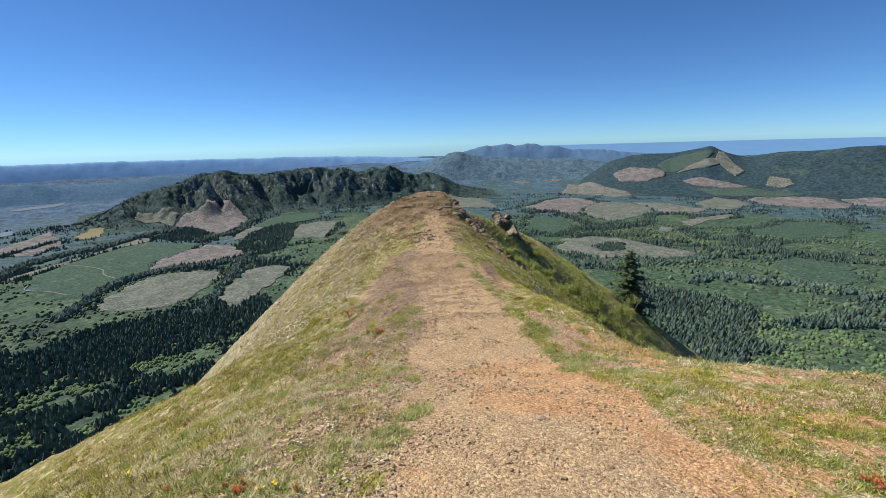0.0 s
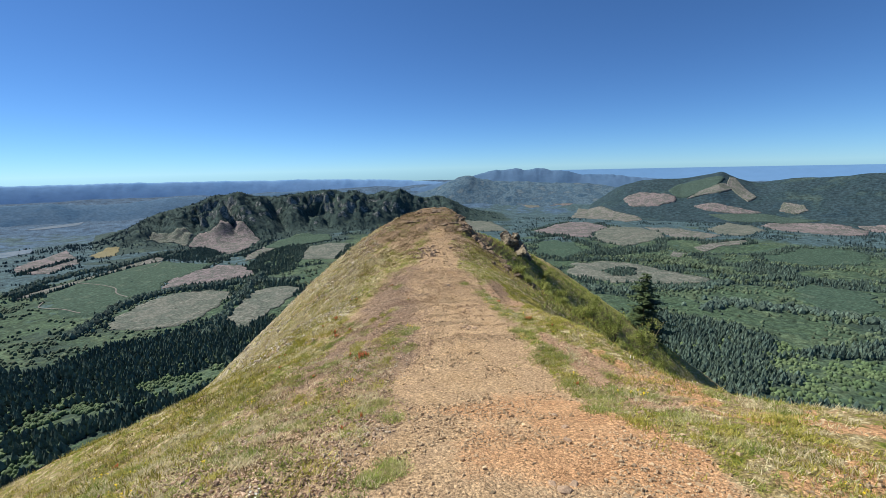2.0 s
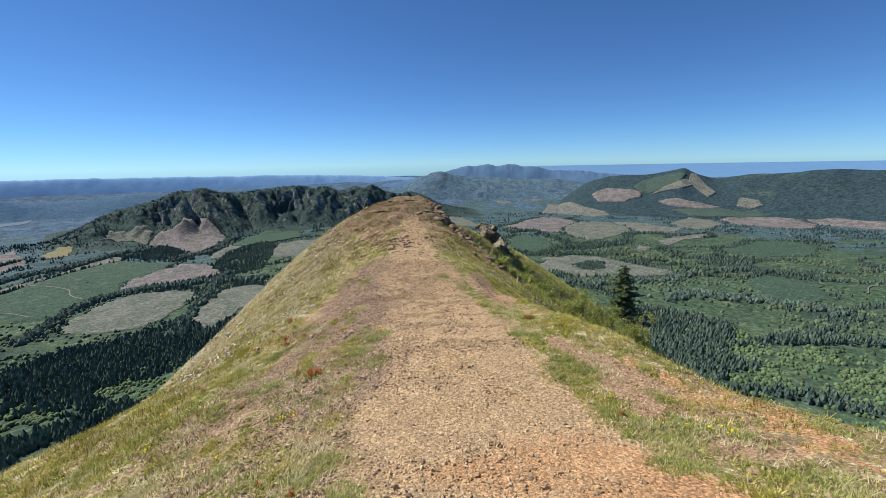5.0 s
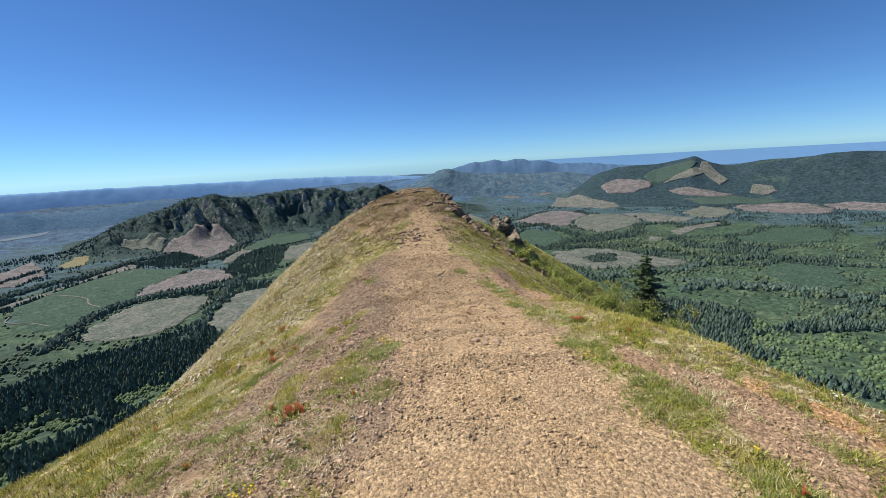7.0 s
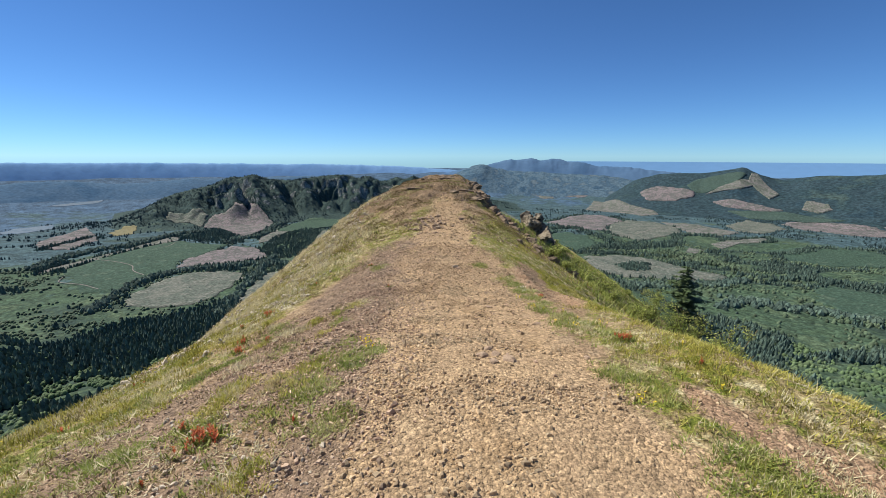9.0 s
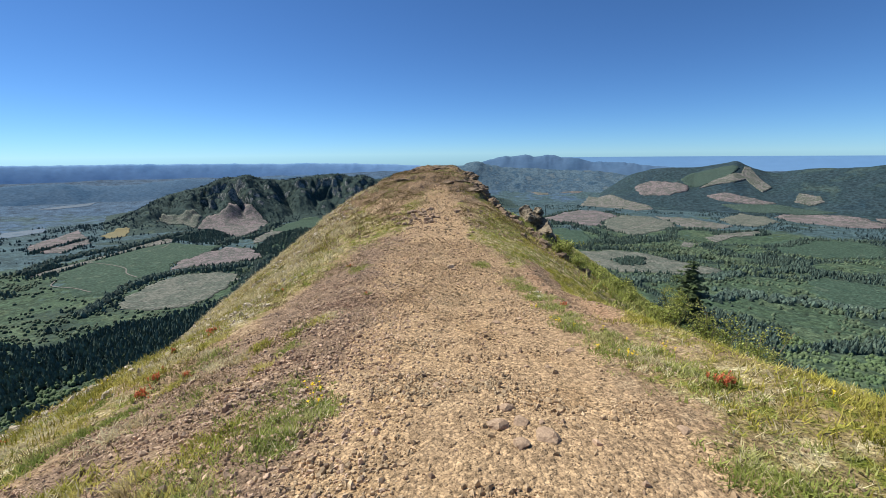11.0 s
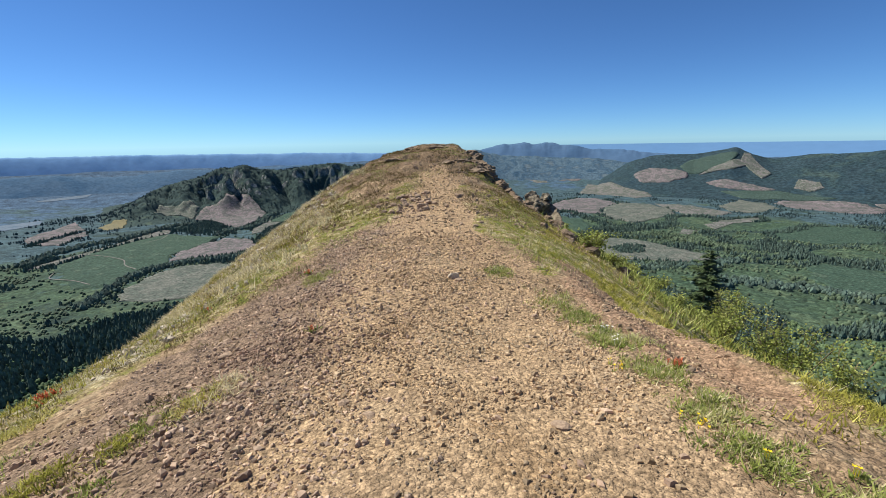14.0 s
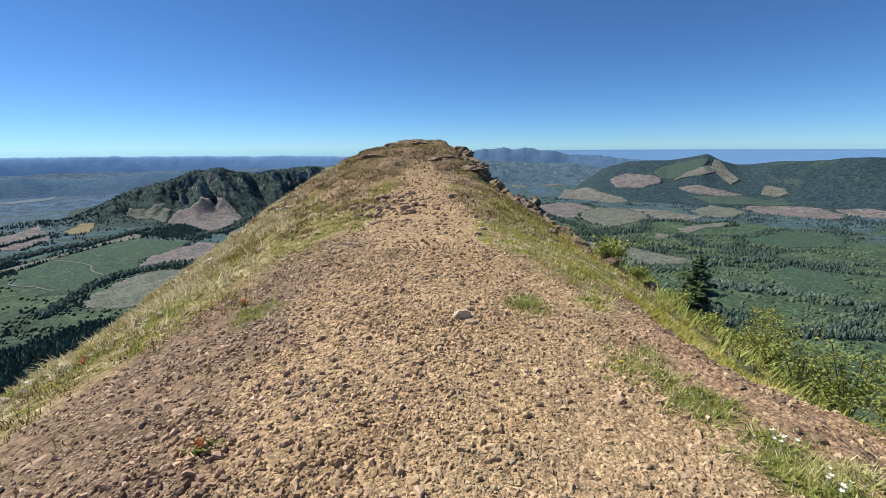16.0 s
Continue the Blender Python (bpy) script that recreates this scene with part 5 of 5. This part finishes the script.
outcrop(7.4, 38.2, -2.85)
for n, (x, y, s) in enumerate([(9.0, 34.0, 0.7), (10.2, 33.0, 0.6), (8.3, 31.5, 0.55), (6.5, 29.5, 0.6), (5.6, 27.5, 0.5), (4.6, 25.6, 0.45), (11.5, 34.5, 0.6), (12.6, 33.5, 0.5), (7.4, 30.2, 0.45), (5.2, 23.6, 0.4), (4.1, 21.5, 0.35)]):
    stone("slope_rock", 320 + n, x, y, (s, s * 0.8, s * 0.7), OUTCROP, "dark rock breaking through the green slope", "rock", "rocks on the slope", n * 40, 1.3, 3, 0.15)
RIB = random.Random(8)
for n in range(24):
    t = RIB.random()
    s = RIB.uniform(0.12, 0.34)
    stone("rib_rock", 400 + n, 2.7 + 4.2 * t + RIB.gauss(0, 0.5), 24.0 + 10.5 * t + RIB.gauss(0, 0.6), (s, s * 0.8, s * 0.65), BROWN_ROCK, "dark brown rock on the rib below the knob", "rock", "rocks on the slope", n * 37, 0.95, 3, 0.25)
for n in range(40):
    t = RIB.random()
    s = 0.05 + 0.24 * RIB.random() ** 2
    stone("rib_rock", 450 + n, 2.0 + 2.1 * t + RIB.uniform(-0.5, 0.8), 25.6 - 5.8 * t + RIB.gauss(0, 0.6), (s, s * 0.9, s * 0.7), BROWN_ROCK, "dark brown rock on the rib below the knob", "rock", "rocks on the slope", n * 53, 0.8, 3, 0.3)
stone("cap_rock", 491, 0.63, 27.6, (0.78, 0.6, 0.16), BROWN_ROCK, "low brown slab that caps the knob", "rock", "", 8, 1.0, 4, 0.2)
stone("cap_rock", 492, -0.42, 27.4, (0.3, 0.3, 0.14), BROWN_ROCK, "small brown hump beside the cap of the knob", "rock", "", 30, 1.2, 3, 0.2)
CLOD = random.Random(4)
for n in range(22):
    y = CLOD.uniform(12.9, 15.8)
    s = CLOD.uniform(0.015, 0.04)
    stone("bank_clod", 350 + n, 2.24 + CLOD.gauss(0, 0.07) + 0.05 * (y - 14), y, (s, s * 1.3, s * 0.7), BROWN_ROCK, "dark clod of soil on the edge of the cut bank", "clod", "clods on the bank", n * 29, 0.5, 2, 0.3)


# ---- flowers ----
def leaf_tuft(bm, r, count, radius, length, width):
    """Small pointed leaves that rise from a centre."""
    for _ in range(count):
        a, out = r.uniform(0, 6.28), r.uniform(0.1, 1.0)
        d = Vector((math.cos(a), math.sin(a), 0))
        s = Vector((-d.y, d.x, 0)) * width
        p = d * radius * r.random()
        h = length * r.uniform(0.5, 1.1)
        m, e = p + d * h * out * 0.5 + Vector((0, 0, h * 0.6)), p + d * h * out + Vector((0, 0, h * r.uniform(0.5, 0.95)))
        v = [bm.verts.new(q) for q in (p - s * 0.4, p + s * 0.4, m + s, m - s, e)]
        bm.faces.new(v[:4])
        bm.faces.new((v[3], v[2], v[4]))


def stalk(bm, a, b, w):
    """A thin three-sided stem from a to b."""
    k = [bm.verts.new(Vector(p) + Vector((math.cos(t), math.sin(t), 0)) * w) for p in (a, b) for t in (0, 2.1, 4.2)]
    for n in range(3):
        bm.faces.new((k[n], k[(n + 1) % 3], k[3 + (n + 1) % 3], k[3 + n]))


def paintbrush(seed, spikes, wide):
    """A clump of red paintbrush: green foliage, and spikes of red bracts."""
    r = random.Random(seed)
    root = new("paintbrush_plant")
    bm = bmesh.new()
    for _ in range(spikes):
        x, y = r.gauss(0, wide / 2.4), r.gauss(0, wide / 2.8)
        k = len(bm.verts)
        leaf_tuft(bm, r, 8, 0.02, 0.09, 0.006)
        bm.verts.ensure_lookup_table()
        for v in bm.verts[k:]:
            v.co += Vector((x, y, 0))
    part("foliage", bm, GREEN_GRASS, root)
    bm = bmesh.new()
    stalk(bm, (0, 0, 0), (0, 0, 0.07), 0.002)
    for _ in range(15):
        a, h = r.uniform(0, 6.28), r.uniform(0.035, 0.09)
        d = Vector((math.cos(a), math.sin(a), 0))
        s = Vector((-d.y, d.x, 0)) * 0.0045
        p = Vector((0, 0, h))
        v = [bm.verts.new(q) for q in (p - s * 0.5, p + s * 0.5, p + d * 0.010 + s + Vector((0, 0, 0.012)), p + d * 0.010 - s + Vector((0, 0, 0.012)), p + d * 0.02 + Vector((0, 0, 0.02)))]
        bm.faces.new(v[:4])
        bm.faces.new((v[3], v[2], v[4]))
    first = part("flower_spike", bm, RED, root)
    first.matrix_basis = pose(0, 0, 0.01)
    for _ in range(spikes - 1):
        o = new("flower_spike", first.data)
        o.parent = root
        s = r.uniform(0.75, 1.15)
        o.matrix_basis = pose(r.gauss(0, wide / 2.4), r.gauss(0, wide / 2.8), 0, r.uniform(-14, 14), r.uniform(-14, 14), r.uniform(0, 360)) @ Matrix.Diagonal((s, s, s, 1))
    return tagged(root, "clump of scarlet paintbrush flowers in thin grass", "flower", "paintbrush clumps")


def daisy(seed, heads, wide, petal, label, name):
    """A low plant with small bright flower heads."""
    r = random.Random(seed)
    root = new(name)
    bm = bmesh.new()
    for _ in range(heads + 3):
        x, y = r.gauss(0, wide / 2.4), r.gauss(0, wide / 2.4)
        k = len(bm.verts)
        leaf_tuft(bm, r, 7, 0.02, 0.06, 0.006)
        bm.verts.ensure_lookup_table()
        for v in bm.verts[k:]:
            v.co += Vector((x, y, 0))
    part("foliage", bm, GREEN_GRASS, root)
    bm = bmesh.new()
    c = bm.verts.new((0, 0, 0.082))
    ring = [bm.verts.new((math.cos(a * 0.628) * (0.017 if a % 2 else 0.009), math.sin(a * 0.628) * (0.017 if a % 2 else 0.009), 0.085 + 0.004 * (a % 2))) for a in range(10)]
    for a in range(10):
        bm.faces.new((c, ring[a], ring[(a + 1) % 10]))
    stalk(bm, (0, 0, 0), (0, 0, 0.082), 0.002)
    first = part("flower_head", bm, petal, root)
    for _ in range(heads - 1):
        o = new("flower_head", first.data)
        o.parent = root
        s = r.uniform(0.7, 1.2)
        o.matrix_basis = pose(r.gauss(0, wide / 2.2), r.gauss(0, wide / 2.2), 0, r.uniform(-20, 20), r.uniform(-20, 20), 0) @ Matrix.Diagonal((s, s, s, 1))
    return tagged(root, label, "flower", name.replace("_", " ") + "s")


def plant_out(models, spots, seed):
    """Sets copies of the model plants at the spots; the models themselves take the first ones."""
    r = random.Random(seed)
    for n, (x, y) in enumerate(spots):
        m = pose(x, y, ground_z(x, y) - 0.005, 0, 0, r.uniform(0, 360))
        if n < len(models):
            models[n].matrix_basis = m
        else:
            s = r.uniform(0.5, 0.8)
            copy_thing(models[1 + n % (len(models) - 1) if len(models) > 2 else n % len(models)], m @ Matrix.Diagonal((s, s, s, 1)))


big_clump = paintbrush(1, 22, 0.2)
plant_out([big_clump, paintbrush(2, 4, 0.05), paintbrush(3, 7, 0.09)],
          [(-1.21, 8.95), (-1.5, 9.17), (-2.53, 12.11), (-3.77, 11.69), (-4.1, 11.9), (2.52, 10.61), (2.75, 9.76), (-3.24, 9.94), (-0.62, 9.08), (-2.52, 3.36), (-1.22, 2.99), (-1.93, 3.25), (-1.75, 3.2), (3.17, 2.57), (3.13, 2.46),
           (3.3, 2.6), (-1.37, 8.56), (-2.06, 8.52), (-2.78, 13.68), (-3.2, 13.43), (-2.72, 12.51), (-2.07, 11.95), (-2.39, 17.82), (-1.33, 16.42), (-0.6, 14.11), (-2.61, 15.96), (-2.91, 17.25), (2.14, 13.13),
           (-2.92, 16.34), (-1.43, 16.54), (-0.75, 6.1), (-0.9, 5.7), (-1.1, 6.4), (2.3, 7.0), (-4.4, 9.0), (-4.8, 7.2), (3.6, 12.2), (4.0, 11.0)], 1)
for x, y, s in ((2.42, 10.58, 0.7), (-2.38, 11.73, 0.75), (-1.75, 3.12, 0.6), (3.2, 2.5, 0.6), (-2.9, 13.9, 0.8)):
    copy_thing(big_clump, pose(x, y, ground_z(x, y) - 0.005, 0, 0, x * 90) @ Matrix.Diagonal((s, s, s, 1)))
plant_out([daisy(4, 5, 0.12, YELLOW, "low yellow flowers among short green leaves", "yellow_flower_plant"), daisy(5, 9, 0.2, YELLOW, "patch of small yellow flowers in the grass", "yellow_flower_plant"), daisy(6, 3, 0.05, YELLOW, "single small yellow flowers in the turf", "yellow_flower_plant")],
          [(-1.44, 3.08), (-4.63, 6.63), (-3.37, 4.02), (2.41, 7.44), (-1.25, 7.84), (1.95, 11.49), (2.14, 11.32), (1.95, 12.13), (-0.41, 10.98), (2.08, 11.2), (1.88, 12.49), (1.67, 14.7), (1.93, 9.14), (2.64, 9.31), (-1.37, 7.73),
           (2.3, 11.7), (2.5, 11.4), (2.2, 12.0), (-2.6, 4.6), (-3.1, 5.2), (-3.6, 6.0), (-2.2, 5.2), (-3.9, 5.1), (-1.8, 7.2), (3.6, 3.4), (3.9, 4.2), (3.2, 3.9), (4.6, 4.9), (-4.2, 8.2), (-3.5, 9.2), (-3.0, 8.1), (2.9, 10.3), (1.8, 13.2), (-4.4, 10.4), (-3.9, 13.0), (2.9, 6.55), (3.05, 6.42), (2.75, 6.66), (-0.31, 10.7), (-0.38, 10.9)], 2)
plant_out([daisy(8, 7, 0.15, WHITE, "small white flowers along the grassy edge", "white_flower_plant")],
          [(5.0, 6.4), (5.6, 6.2), (6.2, 6.0), (4.6, 6.8), (6.8, 5.4), (7.2, 5.0), (4.2, 7.2), (3.6, 8.0), (2.0, 13.9), (1.95, 13.6), (-1.5, 3.9), (-1.2, 4.2), (5.3, 5.6), (7.6, 4.6)], 3)


# ---- shrubs and the lone conifer ----
def shrub(seed, wide, tall, leaves, leaf):
    """A many-stemmed bush with small leaves."""
    r = random.Random(seed)
    root = new("shrub")
    bm, tips = bmesh.new(), []
    for _ in range(11):
        a = r.uniform(0, 6.28)
        p, q = Vector((0, 0, 0)), Vector((math.cos(a) * wide * r.uniform(0.1, 0.55), math.sin(a) * wide * r.uniform(0.1, 0.55), tall * r.uniform(0.45, 1.0)))
        stalk(bm, p, q, 0.012)
        for _ in range(5):
            t = q * r.uniform(0.45, 1.0)
            e = t + Vector((r.gauss(0, 0.14) * wide, r.gauss(0, 0.14) * wide, r.uniform(0, 0.15) * tall))
            stalk(bm, t, e, 0.006)
            tips.append((t, e))
    part("woody_frame", bm, STEM, root)
    bm = bmesh.new()
    for _ in range(leaves):
        t, e = r.choice(tips)
        c = t.lerp(e, r.random()) + Vector((r.gauss(0, 0.07), r.gauss(0, 0.07), r.gauss(0, 0.06)))
        d = Vector((r.gauss(0, 1), r.gauss(0, 1), r.gauss(0, 0.6))).normalized()
        s = d.cross(Vector((r.gauss(0, 1), r.gauss(0, 1), r.gauss(0, 1)))).normalized() * leaf * 0.45
        l = leaf * r.uniform(0.7, 1.3)
        v = [bm.verts.new(q) for q in (c, c + d * l * 0.5 + s, c + d * l, c + d * l * 0.5 - s)]
        bm.faces.new(v)
    part("foliage", bm, LEAF, root)
    return tagged(root, "leafy green shrub on the steep slope", "shrub", "shrubs on the slope")


BUSH = random.Random(21)
plant_out([shrub(1, 1.5, 1.7, 1700, 0.055), shrub(2, 1.3, 1.4, 1300, 0.05), shrub(3, 1.7, 1.95, 1900, 0.055)],
          [(8.3, 18.6), (9.2, 20.4), (10.0, 19.2), (8.8, 21.8), (7.6, 17.2), (10.6, 21.0), (9.8, 23.0), (8.2, 16.2), (11.4, 19.6), (7.9, 20.0), (11.8, 22.2), (9.0, 15.4), (10.8, 17.4)], 4)
low = [shrub(4, 0.9, 0.6, 600, 0.07), shrub(5, 1.2, 0.8, 800, 0.075)]
plant_out(low, [(BUSH.uniform(8, 21), BUSH.uniform(28, 40)) for _ in range(26)] + [(BUSH.uniform(4.5, 8), BUSH.uniform(19, 27)) for _ in range(9)] + [(4.4, 20.4)] + [(x, 14 + 1.15 * x + BUSH.uniform(-4, 8)) for x in (BUSH.uniform(6, 18) for _ in range(44))], 5)


def fir(seed, tall, name, label):
    """A conifer with whorls of drooping boughs, each a spray of needled twigs."""
    r = random.Random(seed)
    root = new(name)
    bm = bmesh.new()
    rings = []
    for k in range(9):
        h, w = tall * k / 8, 0.13 * tall / 8 * (1 - k / 8) + 0.012
        rings.append([bm.verts.new((math.cos(a * 0.785) * w + 0.02 * math.sin(k), math.sin(a * 0.785) * w, h - 0.3)) for a in range(8)])
    for a, b in zip(rings, rings[1:]):
        for k in range(8):
            bm.faces.new((a[k], a[(k + 1) % 8], b[(k + 1) % 8], b[k]))
    part("trunk", bm, BARK, root, smooth=True)
    level = 0.1 * tall
    while level < tall * 0.985:
        f = 1 - level / tall
        reach = (0.43 * f**0.75 + 0.03) * tall * 0.95
        bm = bmesh.new()
        for _ in range(r.randint(5, 7)):
            a = r.uniform(0, 6.28)
            if r.random() < 0.12:
                continue
            l = reach * r.uniform(0.45, 1.25)
            d = Vector((math.cos(a), math.sin(a), 0))
            end = d * l + Vector((0, 0, level - l * r.uniform(-0.02, 0.24)))
            start = Vector((0, 0, level))
            stalk(bm, start, end, 0.012)
            side = Vector((-d.y, d.x, 0))
            for k in range(int(9 + 30 * l)):
                t = r.uniform(0.12, 1.0)
                p = start.lerp(end, t)
                w = l * 0.34 * (1.1 - t) + 0.09
                q = p + side * r.uniform(-w, w) + d * r.uniform(0, 0.14) + Vector((0, 0, r.uniform(-0.10, 0.04)))
                n = Vector((0, 0, 1)).cross(q - p).normalized() * r.uniform(0.06, 0.11) if (q - p).length > 1e-4 else side * 0.05
                bm.faces.new([bm.verts.new(z) for z in (p - n * 0.3, p + n * 0.3, q + n, q * 1.0 + (q - p) * 0.4, q - n)])
        part("bough_whorl", bm, NEEDLES, root)
        level += tall * (0.026 + 0.022 * f)
    tagged(root, label, "tree")
    return root


tree = fir(3, 8.4, "fir_tree", "dark lone fir growing below the ridge")
tree.matrix_basis = pose(22.6, 42.4, -8.2 - 8.4)
